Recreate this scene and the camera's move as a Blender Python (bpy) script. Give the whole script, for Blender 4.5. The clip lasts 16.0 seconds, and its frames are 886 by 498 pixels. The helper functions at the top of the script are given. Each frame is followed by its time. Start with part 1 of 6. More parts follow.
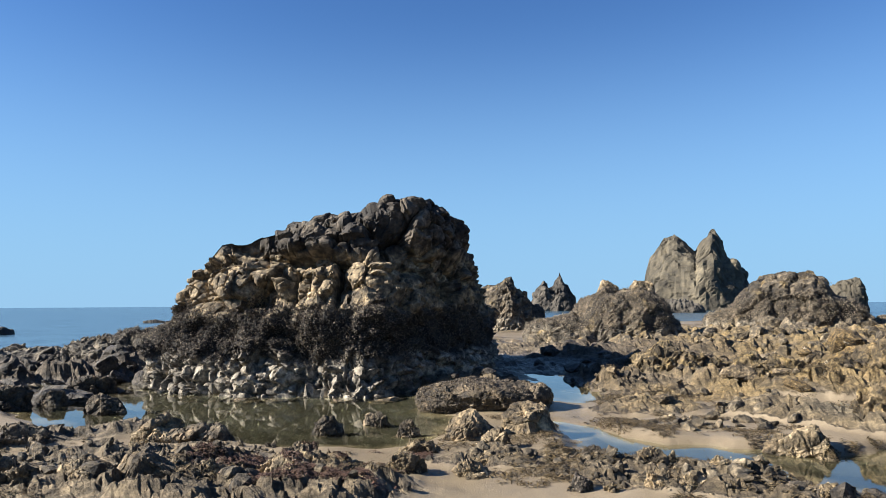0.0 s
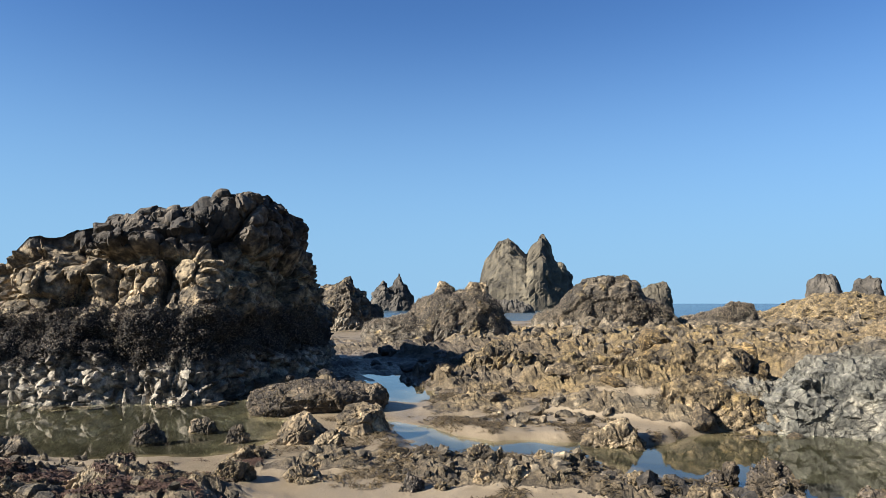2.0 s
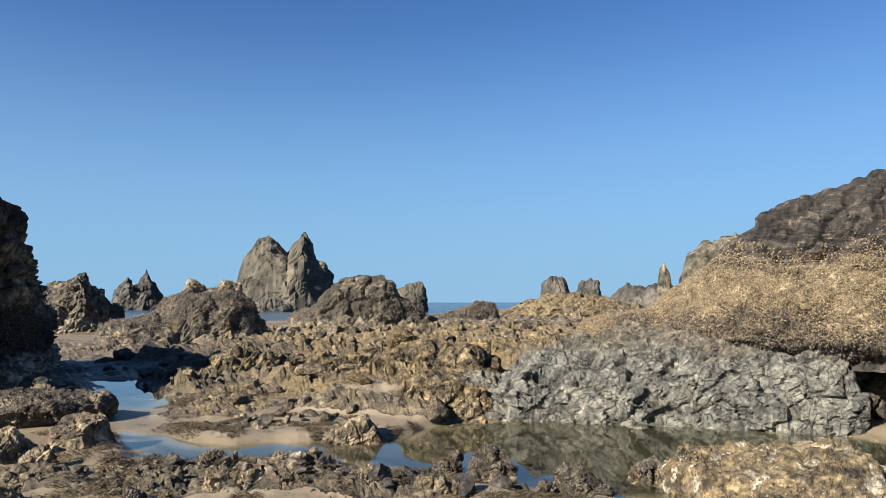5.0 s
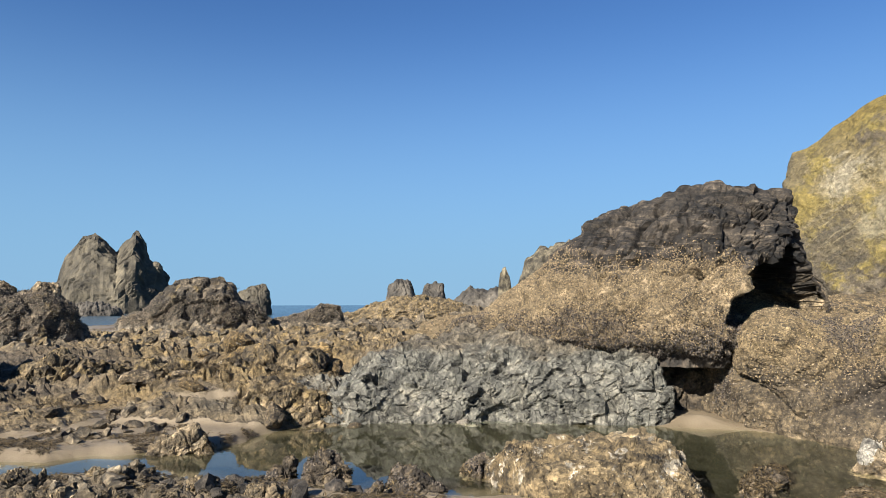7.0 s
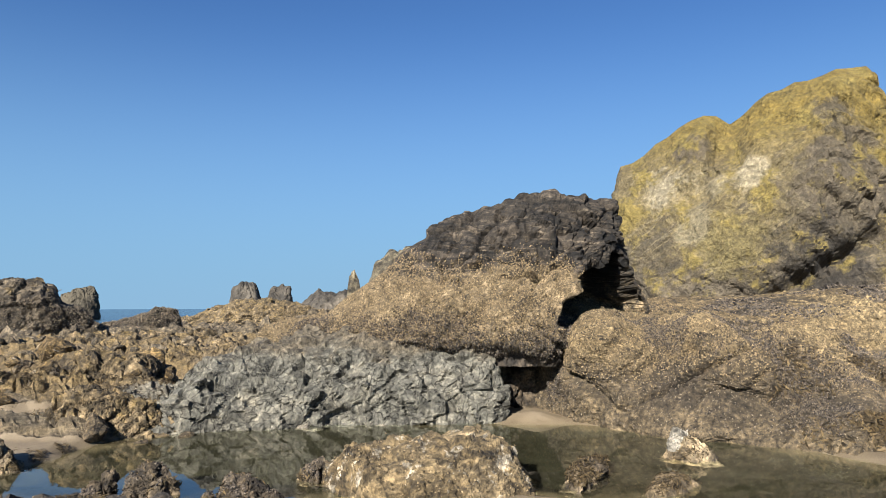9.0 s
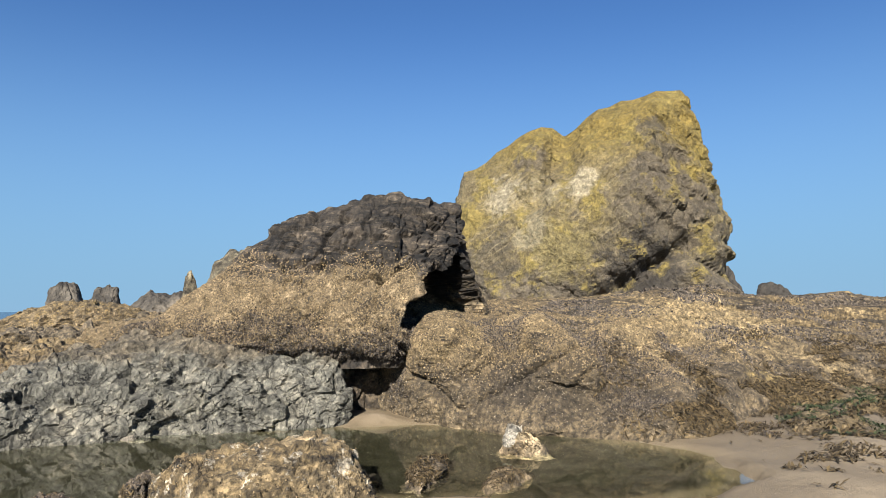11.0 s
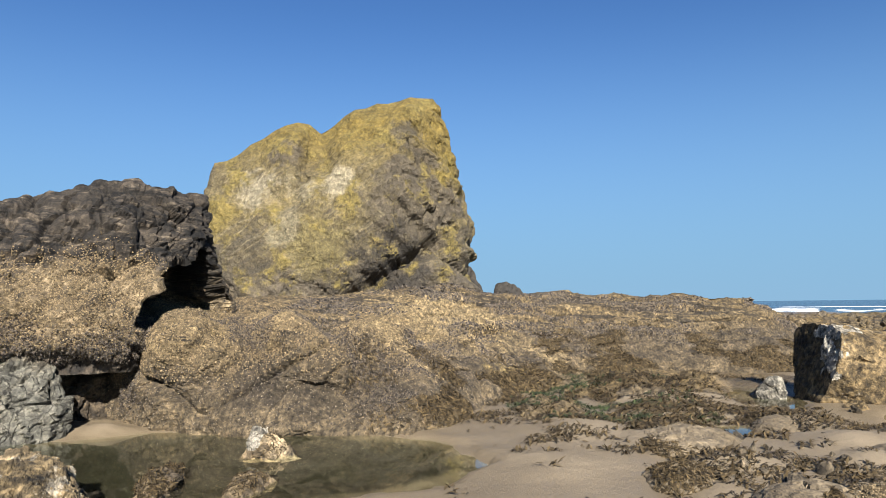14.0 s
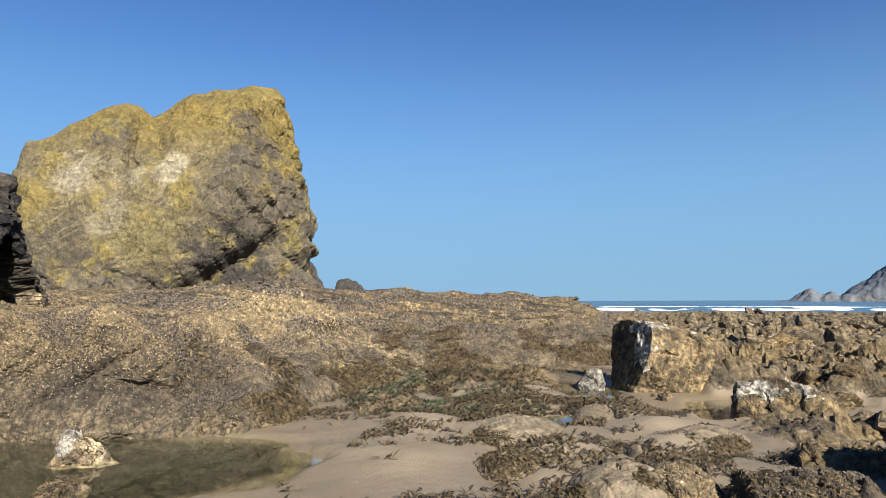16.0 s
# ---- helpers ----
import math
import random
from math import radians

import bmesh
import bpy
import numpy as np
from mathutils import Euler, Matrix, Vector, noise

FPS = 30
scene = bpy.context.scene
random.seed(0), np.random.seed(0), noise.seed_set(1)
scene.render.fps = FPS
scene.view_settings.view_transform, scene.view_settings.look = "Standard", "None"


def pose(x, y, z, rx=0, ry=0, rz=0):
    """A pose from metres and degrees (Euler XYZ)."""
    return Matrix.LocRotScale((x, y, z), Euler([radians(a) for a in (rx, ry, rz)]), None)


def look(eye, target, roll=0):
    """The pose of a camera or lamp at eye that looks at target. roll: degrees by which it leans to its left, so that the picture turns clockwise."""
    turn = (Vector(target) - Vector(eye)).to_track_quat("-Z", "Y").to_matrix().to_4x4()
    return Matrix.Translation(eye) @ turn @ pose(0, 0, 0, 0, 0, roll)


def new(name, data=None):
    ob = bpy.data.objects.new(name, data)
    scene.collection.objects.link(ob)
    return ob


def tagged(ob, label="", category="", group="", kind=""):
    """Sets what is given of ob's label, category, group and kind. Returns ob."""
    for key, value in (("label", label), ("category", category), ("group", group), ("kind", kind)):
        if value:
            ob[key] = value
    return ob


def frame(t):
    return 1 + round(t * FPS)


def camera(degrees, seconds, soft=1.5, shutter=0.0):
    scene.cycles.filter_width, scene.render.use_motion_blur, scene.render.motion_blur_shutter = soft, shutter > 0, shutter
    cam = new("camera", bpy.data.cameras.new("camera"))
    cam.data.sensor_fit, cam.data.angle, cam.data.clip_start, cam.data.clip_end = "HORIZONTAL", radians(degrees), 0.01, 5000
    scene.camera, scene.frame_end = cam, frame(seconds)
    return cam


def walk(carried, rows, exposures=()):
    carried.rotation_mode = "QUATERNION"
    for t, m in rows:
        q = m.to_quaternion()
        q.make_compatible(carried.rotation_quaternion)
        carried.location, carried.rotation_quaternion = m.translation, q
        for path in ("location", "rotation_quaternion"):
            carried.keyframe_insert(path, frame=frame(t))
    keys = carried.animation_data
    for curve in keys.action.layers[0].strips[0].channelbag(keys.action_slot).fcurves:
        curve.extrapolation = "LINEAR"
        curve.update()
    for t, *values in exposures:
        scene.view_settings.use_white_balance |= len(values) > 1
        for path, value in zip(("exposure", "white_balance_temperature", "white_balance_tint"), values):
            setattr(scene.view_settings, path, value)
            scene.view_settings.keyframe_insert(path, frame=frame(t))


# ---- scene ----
cam = camera(64.85, 16.0, soft=0.8)
EYE = 1.6
# seconds, x, y, z from the first eye, yaw, pitch, roll: the camera is turned at arm's length
ROWS = [
    (0.0, 0.000, 0.000, 0.000, 0.00, 4.56, 0.40),
    (0.5, -0.010, 0.014, 0.018, -3.30, 4.55, 0.33),
    (1.0, -0.011, 0.021, 0.020, -6.58, 4.53, 0.26),
    (1.5, 0.000, 0.026, 0.022, -9.85, 4.49, 0.14),
    (2.0, 0.021, 0.018, 0.020, -13.08, 4.46, 0.03),
    (2.5, 0.044, 0.002, 0.022, -16.33, 4.42, -0.06),
    (3.0, 0.072, -0.018, 0.026, -19.60, 4.37, -0.09),
    (3.5, 0.103, -0.034, 0.029, -22.86, 4.32, -0.06),
    (4.0, 0.135, -0.059, 0.029, -26.05, 4.32, -0.01),
    (6.5, 0.203, -0.147, 0.034, -41.92, 4.50, 0.10),
    (7.0, 0.215, -0.178, 0.033, -44.97, 4.56, 0.17),
    (7.5, 0.232, -0.194, 0.034, -48.07, 4.60, 0.25),
    (8.0, 0.247, -0.202, 0.030, -51.16, 4.65, 0.32),
    (8.5, 0.257, -0.215, 0.022, -54.23, 4.73, 0.28),
    (9.0, 0.276, -0.227, 0.018, -57.27, 4.78, 0.29),
    (11.5, 0.332, -0.232, 0.019, -73.19, 4.83, 0.57),
    (12.0, 0.361, -0.235, 0.017, -76.52, 4.81, 0.67),
    (12.5, 0.373, -0.246, 0.014, -79.84, 4.78, 0.71),
    (13.0, 0.383, -0.250, 0.011, -83.18, 4.71, 0.75),
    (13.5, 0.404, -0.243, 0.011, -86.58, 4.61, 0.72),
    (14.0, 0.418, -0.242, 0.001, -89.91, 4.53, 0.65),
    (14.5, 0.436, -0.240, -0.015, -93.18, 4.49, 0.52),
    (15.0, 0.444, -0.242, -0.021, -96.42, 4.39, 0.45),
    (15.5, 0.442, -0.253, -0.024, -99.59, 4.30, 0.34),
    (16.0, 0.424, -0.259, -0.029, -102.78, 4.25, 0.14),
]
walk(cam, [(t, pose(x, y, EYE + z, 90 + pitch, 0, yaw) @ pose(0, 0, 0, 0, 0, -roll)) for t, x, y, z, yaw, pitch, roll in ROWS],
     exposures=[(0.0, 1.79), (3.5, 1.64), (7.0, 1.54), (12.5, 1.48), (16.0, 1.5)])

# ---- sky and sun ----
SUN_AZ, SUN_EL = 260.0, 31.0  # compass degrees clockwise from +y
world = bpy.data.worlds.new("sky")
scene.world = world
world.use_nodes = True
wnt = world.node_tree
sky = wnt.nodes.new("ShaderNodeTexSky")
sky.sky_type = "NISHITA"
sky.sun_disc = False
sky.sun_elevation = radians(SUN_EL)
sky.sun_rotation = radians(SUN_AZ)
sky.altitude = 0.0
sky.air_density, sky.dust_density, sky.ozone_density = 1.0, 0.0, 5.0
# sea haze: the clear sky pales to light blue towards the horizon
gen = wnt.nodes.new("ShaderNodeTexCoord")
sep = wnt.nodes.new("ShaderNodeSeparateXYZ")
wnt.links.new(gen.outputs["Generated"], sep.inputs[0])
rise = wnt.nodes.new("ShaderNodeMapRange")
rise.interpolation_type = "SMOOTHSTEP"
for key, value in (("From Min", 0.0), ("From Max", 0.42), ("To Min", 0.92), ("To Max", 0.0)):
    rise.inputs[key].default_value = value
wnt.links.new(sep.outputs[2], rise.inputs["Value"])
clear = wnt.nodes.new("ShaderNodeMix")
clear.data_type, clear.blend_type = "RGBA", "MULTIPLY"
clear.inputs[0].default_value = 1.0
clear.inputs[7].default_value = (0.49, 0.68, 0.88, 1.0)
wnt.links.new(sky.outputs[0], clear.inputs[6])
haze = wnt.nodes.new("ShaderNodeMix")
haze.data_type = "RGBA"
haze.inputs[7].default_value = (1.8, 3.35, 5.05, 1.0)
wnt.links.new(rise.outputs[0], haze.inputs[0])
wnt.links.new(clear.outputs[2], haze.inputs[6])
wnt.links.new(haze.outputs[2], wnt.nodes["Background"].inputs[0])
wnt.nodes["Background"].inputs[1].default_value = 0.05

sun = new("sun", bpy.data.lights.new("sun", "SUN"))
sun.data.energy, sun.data.angle, sun.data.color = 5.0, radians(0.53), (1.0, 0.95, 0.87)
sun_to = Vector((math.sin(radians(SUN_AZ)) * math.cos(radians(SUN_EL)), math.cos(radians(SUN_AZ)) * math.cos(radians(SUN_EL)), math.sin(radians(SUN_EL))))
sun.matrix_world = look(sun_to * 50, (0, 0, 0))

# ---- noise on arrays of points ----


def hash01(ix, iy, iz, seed):
    h = (ix.astype(np.int64) * 374761393 + iy.astype(np.int64) * 668265263 + iz.astype(np.int64) * 2147483647 + seed * 974711) & 0xFFFFFFFF
    h = ((h ^ (h >> 13)) * 1274126177) & 0xFFFFFFFF
    h = ((h ^ (h >> 16)) * 2246822519) & 0xFFFFFFFF
    h = h ^ (h >> 15)
    return (h & 0xFFFFFF) / float(0x1000000)


def vnoise(p, seed=0):
    """Smooth value noise, -1 to 1."""
    i = np.floor(p)
    f = p - i
    f = f * f * f * (f * (f * 6 - 15) + 10)
    out = 0.0
    for dx in (0, 1):
        wx = f[:, 0] if dx else 1 - f[:, 0]
        for dy in (0, 1):
            wy = f[:, 1] if dy else 1 - f[:, 1]
            for dz in (0, 1):
                wz = f[:, 2] if dz else 1 - f[:, 2]
                out = out + wx * wy * wz * hash01(i[:, 0] + dx, i[:, 1] + dy, i[:, 2] + dz, seed)
    return out * 2 - 1


def fbm(p, octaves=4, seed=0, gain=0.5):
    total, amp, q = 0.0, 1.0, np.array(p, float)
    for k in range(octaves):
        total = total + amp * vnoise(q, seed + k * 17)
        q = q * 2.03 + 7.1
        amp *= gain
    return total


def cells(p, seed=0):
    """Worley cells: F1, F2, a random number and a random tilt for the nearest cell."""
    i = np.floor(p)
    n = len(p)
    f1, f2, rnd, tilt = np.full(n, 9.0), np.full(n, 9.0), np.zeros(n), np.zeros(n)
    for dx in (-1, 0, 1):
        for dy in (-1, 0, 1):
            for dz in (-1, 0, 1):
                c = i + (dx, dy, dz)
                r = [hash01(c[:, 0], c[:, 1], c[:, 2], seed + s) for s in (1, 2, 3)]
                v = p - (c + np.stack(r, 1))
                d = np.sqrt((v * v).sum(1))
                near = d < f1
                f2 = np.where(near, f1, np.minimum(f2, d))
                f1 = np.where(near, d, f1)
                a = hash01(c[:, 0], c[:, 1], c[:, 2], seed + 9)
                g = np.stack(r[::-1], 1) - 0.5
                rnd = np.where(near, a, rnd)
                tilt = np.where(near, (v * g).sum(1) * 2, tilt)
    return f1, f2, rnd, tilt


def sstep(a, b, x):
    t = np.clip((x - a) / (b - a), 0, 1)
    return t * t * (3 - 2 * t)


def blocks(p, size, seed, crack=0.35, tilt=1.0):
    """Broken, faceted relief, about -0.5 to 0.5, with cracks between the blocks."""
    q = p / size
    f1, f2, rnd, tl = cells(q + 0.07 * np.stack([vnoise(q * 1.7, seed + k) for k in (31, 32, 33)], 1), seed)
    edge = f2 - f1
    return (rnd - 0.5) * 0.5 * sstep(0, 0.12, edge) + tl * tilt * 0.6 - crack * np.exp(-edge / 0.07)

# ---- materials ----


def node(nt, kind, ins=None, operation="", data_type="", blend_type="", use_clamp=False, interpolation_type="", feature="", attribute_name="", vector_type=""):
    nd = nt.nodes.new(kind)
    if data_type:
        nd.data_type = data_type
    if operation:
        nd.operation = operation
    if blend_type:
        nd.blend_type = blend_type
    if use_clamp:
        nd.use_clamp = True
    if interpolation_type:
        nd.interpolation_type = interpolation_type
    if feature:
        nd.feature = feature
    if attribute_name:
        nd.attribute_name = attribute_name
    if vector_type:
        nd.vector_type = vector_type
    for k, v in (ins or {}).items():
        if isinstance(v, bpy.types.NodeSocket):
            nt.links.new(v, nd.inputs[k])
        else:
            nd.inputs[k].default_value = v
    return nd


def rgb(c):
    return (c[0], c[1], c[2], 1.0)


def noise_tex(nt, vec, scale, detail=6.0, rough=0.6, dist=0.0):
    return node(nt, "ShaderNodeTexNoise", {"Vector": vec, "Scale": scale, "Detail": detail, "Roughness": rough, "Distortion": dist}).outputs["Fac"]


def ramp(nt, fac, stops):
    nd = node(nt, "ShaderNodeValToRGB", {"Fac": fac})
    els = nd.color_ramp.elements
    while len(els) < len(stops):
        els.new(0.5)
    for e, (p, c) in zip(els, stops):
        e.position, e.color = p, rgb(c)
    return nd.outputs["Color"]


def mixc(nt, fac, a, b, blend="MIX"):
    nd = node(nt, "ShaderNodeMix", data_type="RGBA", blend_type=blend)
    for sock, v in ((nd.inputs[0], fac), (nd.inputs[6], a), (nd.inputs[7], b)):
        if isinstance(v, bpy.types.NodeSocket):
            nt.links.new(v, sock)
        else:
            sock.default_value = rgb(v) if isinstance(v, tuple) else v
    return nd.outputs[2]


def math_n(nt, op, a, b=0.0, c=0.0, clamp=False):
    nd = node(nt, "ShaderNodeMath", operation=op, use_clamp=clamp)
    for sock, v in zip(nd.inputs, (a, b, c)):
        if isinstance(v, bpy.types.NodeSocket):
            nt.links.new(v, sock)
        else:
            sock.default_value = v
    return nd.outputs[0]


def maprange(nt, v, a, b, lo=0.0, hi=1.0):
    nd = node(nt, "ShaderNodeMapRange", {"Value": v, "From Min": a, "From Max": b, "To Min": lo, "To Max": hi}, interpolation_type="SMOOTHSTEP")
    return nd.outputs[0]


def material(name):
    m = bpy.data.materials.new(name)
    m.use_nodes = True
    return m, m.node_tree, m.node_tree.nodes["Principled BSDF"]


def place_coords(nt, per_object=False):
    """Position in metres; for copies, the object's own coordinates shifted by a random number."""
    if not per_object:
        g = node(nt, "ShaderNodeNewGeometry")
        return g.outputs["Position"]
    tc = node(nt, "ShaderNodeTexCoord")
    oi = node(nt, "ShaderNodeObjectInfo")
    sh = math_n(nt, "MULTIPLY", oi.outputs["Random"], 40.0)
    return node(nt, "ShaderNodeVectorMath", {0: tc.outputs["Object"], 1: sh}, operation="ADD").outputs[0]


def rock_material(name, tones, grain=14.0, patch=0.9, bump=0.5, rough=0.85, zones=(), growth=None, per_object=False, speck=None, cracks=0.0, relief=0.08, strata=None, zsoft=0.12, patches=(), mottle=1.0):
    """tones: dark, middle, light. zones: (z low, z high, colours) by height above the beach. growth: (colour, amount)
    on upward faces. speck: (colour, scale, amount). patches: (middle, radius, colour) of lichen, crust, darker spots,
    and shade painted into the cap's hollow.
    """
    m, nt, bsdf = material(name)
    vec = place_coords(nt, per_object)
    big = noise_tex(nt, vec, patch, 8, 0.62, 0.3)
    fine = noise_tex(nt, vec, grain, 8, 0.7)
    col = ramp(nt, big, [(0.30, tones[0]), (0.5, tones[1]), (0.68, tones[2])])
    geo = node(nt, "ShaderNodeNewGeometry")
    z = node(nt, "ShaderNodeSeparateXYZ", {0: geo.outputs["Position"]}).outputs[2]
    wob = math_n(nt, "MULTIPLY_ADD", noise_tex(nt, vec, 1.1, 6, 0.65), 1.1, -0.55)
    zz = math_n(nt, "ADD", z, wob)
    if strata:
        sv = node(nt, "ShaderNodeMapping", {"Vector": vec, "Rotation": strata[0], "Scale": strata[1]}, vector_type="TEXTURE").outputs[0]
        sn = noise_tex(nt, sv, 1.0, 9, 0.68, 0.6)
        col = mixc(nt, maprange(nt, sn, 0.49, 0.57), col, strata[2])
        col = mixc(nt, maprange(nt, noise_tex(nt, sv, 2.6, 8, 0.7, 0.5), 0.54, 0.6), col, strata[3])
    for z0, z1, cols in zones:
        zc = ramp(nt, noise_tex(nt, vec, patch * 2.3, 8, 0.65), [(0.32, cols[0]), (0.66, cols[1])])
        up = maprange(nt, zz, z0 - zsoft, z0 + zsoft)
        dn = maprange(nt, zz, z1 - zsoft, z1 + zsoft, 1.0, 0.0)
        col = mixc(nt, math_n(nt, "MULTIPLY", up, dn), col, zc)
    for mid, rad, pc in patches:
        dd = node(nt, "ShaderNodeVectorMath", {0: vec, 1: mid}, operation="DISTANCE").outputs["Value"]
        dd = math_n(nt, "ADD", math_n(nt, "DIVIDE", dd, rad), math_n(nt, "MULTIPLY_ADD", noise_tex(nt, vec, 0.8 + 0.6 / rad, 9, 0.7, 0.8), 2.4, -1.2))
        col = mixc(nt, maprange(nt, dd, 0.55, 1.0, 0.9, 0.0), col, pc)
    if growth:
        nz = node(nt, "ShaderNodeSeparateXYZ", {0: geo.outputs["Normal"]}).outputs[2]
        gm = math_n(nt, "MULTIPLY", maprange(nt, nz, -0.75, 0.3), maprange(nt, noise_tex(nt, vec, patch * 1.7 + 0.3, 8, 0.66), 0.62 - growth[1] * 0.3, 0.74 - growth[1] * 0.3))
        gcol = mixc(nt, noise_tex(nt, vec, grain * 0.8, 4), growth[0], tuple(c * 1.7 for c in growth[0]))
        col = mixc(nt, gm, col, gcol)
    if speck:
        sp = maprange(nt, noise_tex(nt, vec, speck[1], 5, 0.75), 0.66 - speck[2] * 0.2, 0.70 - speck[2] * 0.2)
        col = mixc(nt, sp, col, speck[0])
    col = mixc(nt, 0.97 * mottle, col, ramp(nt, fine, [(0.34, (0.04, 0.037, 0.034)), (0.5, (0.52, 0.51, 0.49)), (0.64, (1.34, 1.3, 1.24))]), "MULTIPLY")
    col = mixc(nt, 0.88 * mottle, col, ramp(nt, noise_tex(nt, vec, grain * 0.33, 8, 0.7, 0.4), [(0.37, (0.16, 0.155, 0.15)), (0.5, (0.92, 0.92, 0.92)), (0.64, (1.4, 1.38, 1.35))]), "MULTIPLY")
    height = math_n(nt, "ADD", math_n(nt, "MULTIPLY", fine, 0.6), noise_tex(nt, vec, grain * 0.3, 6, 0.6))
    if cracks:
        wv = node(nt, "ShaderNodeVectorMath", {0: vec}, operation="MULTIPLY_ADD")
        wv.inputs[1].default_value = (1.0, 1.0, 0.7)
        wc = node(nt, "ShaderNodeTexNoise", {"Vector": vec, "Scale": 2.2, "Detail": 5.0}).outputs["Color"]
        nt.links.new(node(nt, "ShaderNodeVectorMath", {0: wc, 1: (0.35, 0.35, 0.35)}, operation="MULTIPLY").outputs[0], wv.inputs[2])
        vo = node(nt, "ShaderNodeTexVoronoi", {"Vector": wv.outputs[0], "Scale": cracks}, feature="DISTANCE_TO_EDGE").outputs["Distance"]
        ce = math_n(nt, "MAXIMUM", maprange(nt, vo, 0.0, 0.03), maprange(nt, noise_tex(nt, vec, 1.7, 5), 0.55, 0.66))
        col = mixc(nt, math_n(nt, "MULTIPLY_ADD", ce, 0.65, 0.35), (0.02, 0.018, 0.015), col)
        height = math_n(nt, "ADD", height, math_n(nt, "MULTIPLY", ce, 0.5))
    oi = node(nt, "ShaderNodeObjectInfo")
    if per_object:
        col = mixc(nt, 1.0, col, ramp(nt, oi.outputs["Random"], [(0.0, (0.72, 0.7, 0.68)), (0.5, (1.0, 0.98, 0.95)), (1.0, (1.3, 1.25, 1.15))]), "MULTIPLY")
    nt.links.new(col, bsdf.inputs["Base Color"])
    nt.links.new(maprange(nt, fine, 0.2, 0.8, rough - 0.2, min(1.0, rough + 0.1)), bsdf.inputs["Roughness"])
    bsdf.inputs["Specular IOR Level"].default_value = 0.35
    bp = node(nt, "ShaderNodeBump", {"Strength": bump, "Distance": relief, "Height": height})
    nt.links.new(bp.outputs[0], bsdf.inputs["Normal"])
    return m


M_BIG = rock_material("dark_basalt_banded", ((0.022, 0.019, 0.015), (0.07, 0.058, 0.046), (0.17, 0.14, 0.105)), 7, 0.8, 1.0,
                      zones=((-1, 0.68, ((0.17, 0.15, 0.121), (0.37, 0.33, 0.267))), (0.68, 1.42, ((0.016, 0.013, 0.01), (0.06, 0.048, 0.035))), (1.4, 2.6, ((0.1, 0.081, 0.058), (0.4, 0.31, 0.19)))))
M_UPPER = rock_material("basalt_over_barnacles", ((0.03, 0.025, 0.02), (0.055, 0.045, 0.035), (0.1, 0.08, 0.06)), 7, 1.1, 1.0, strata=((0.12, 0.15, 0.5), (1.6, 1.6, 0.16), (0.014, 0.012, 0.01), (0.11, 0.09, 0.068)),
                        # the near-black patch paints deep shade into the cap's hollow end
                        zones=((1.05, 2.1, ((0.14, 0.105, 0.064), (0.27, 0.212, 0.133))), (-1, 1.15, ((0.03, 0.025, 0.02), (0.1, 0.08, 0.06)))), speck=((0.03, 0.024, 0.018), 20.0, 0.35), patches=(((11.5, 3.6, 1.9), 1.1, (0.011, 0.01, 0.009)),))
M_GREY = rock_material("grey_cracked_basalt", ((0.085, 0.083, 0.07), (0.165, 0.159, 0.132), (0.26, 0.24, 0.19)), 14, 2.2, 1.0, mottle=0.75, cracks=6.5, zones=((0.95, 1.8, ((0.09, 0.077, 0.055), (0.19, 0.16, 0.115))),))
M_YELLOW = rock_material("lichen_covered_cliff", relief=0.3, zsoft=0.9, strata=((radians(-37), 0, 0), (1.6, 4.0, 0.6), (0.12, 0.1, 0.066), (0.25, 0.205, 0.12)), tones=((0.12, 0.098, 0.058), (0.195, 0.156, 0.08), (0.28, 0.226, 0.12)), grain=9.0, patch=0.4, bump=1.0, mottle=0.5,
                         zones=((-1, 3.0, ((0.075, 0.064, 0.047), (0.18, 0.148, 0.105))), (6.4, 12, ((0.17, 0.13, 0.042), (0.27, 0.195, 0.05)))), growth=((0.19, 0.147, 0.045), 0.36),
                         # the darkest of these patches lies at the cleft low on the right
                         patches=(((21.6, 5.7, 5.4), 1.0, (0.38, 0.33, 0.225)), ((21.8, 3.1, 5.5), 0.7, (0.4, 0.345, 0.23)), ((21.7, 4.2, 5.4), 0.7, (0.33, 0.28, 0.175)), ((21.5, 4.6, 3.9), 0.8, (0.28, 0.24, 0.15)), ((21.3, 3.6, 3.4), 1.1, (0.2, 0.162, 0.07)), ((21.4, 6.8, 4.6), 1.0, (0.25, 0.19, 0.055)), ((22.3, 0.6, 4.8), 2.1, (0.13, 0.107, 0.076)), ((22.0, 1.4, 2.8), 1.4, (0.05, 0.043, 0.035)), ((22.6, 1.0, 7.0), 0.8, (0.12, 0.1, 0.068)), ((23.3, -0.5, 6.0), 1.0, (0.26, 0.195, 0.05)), ((22.3, 4.9, 6.6), 0.8, (0.13, 0.107, 0.075))))
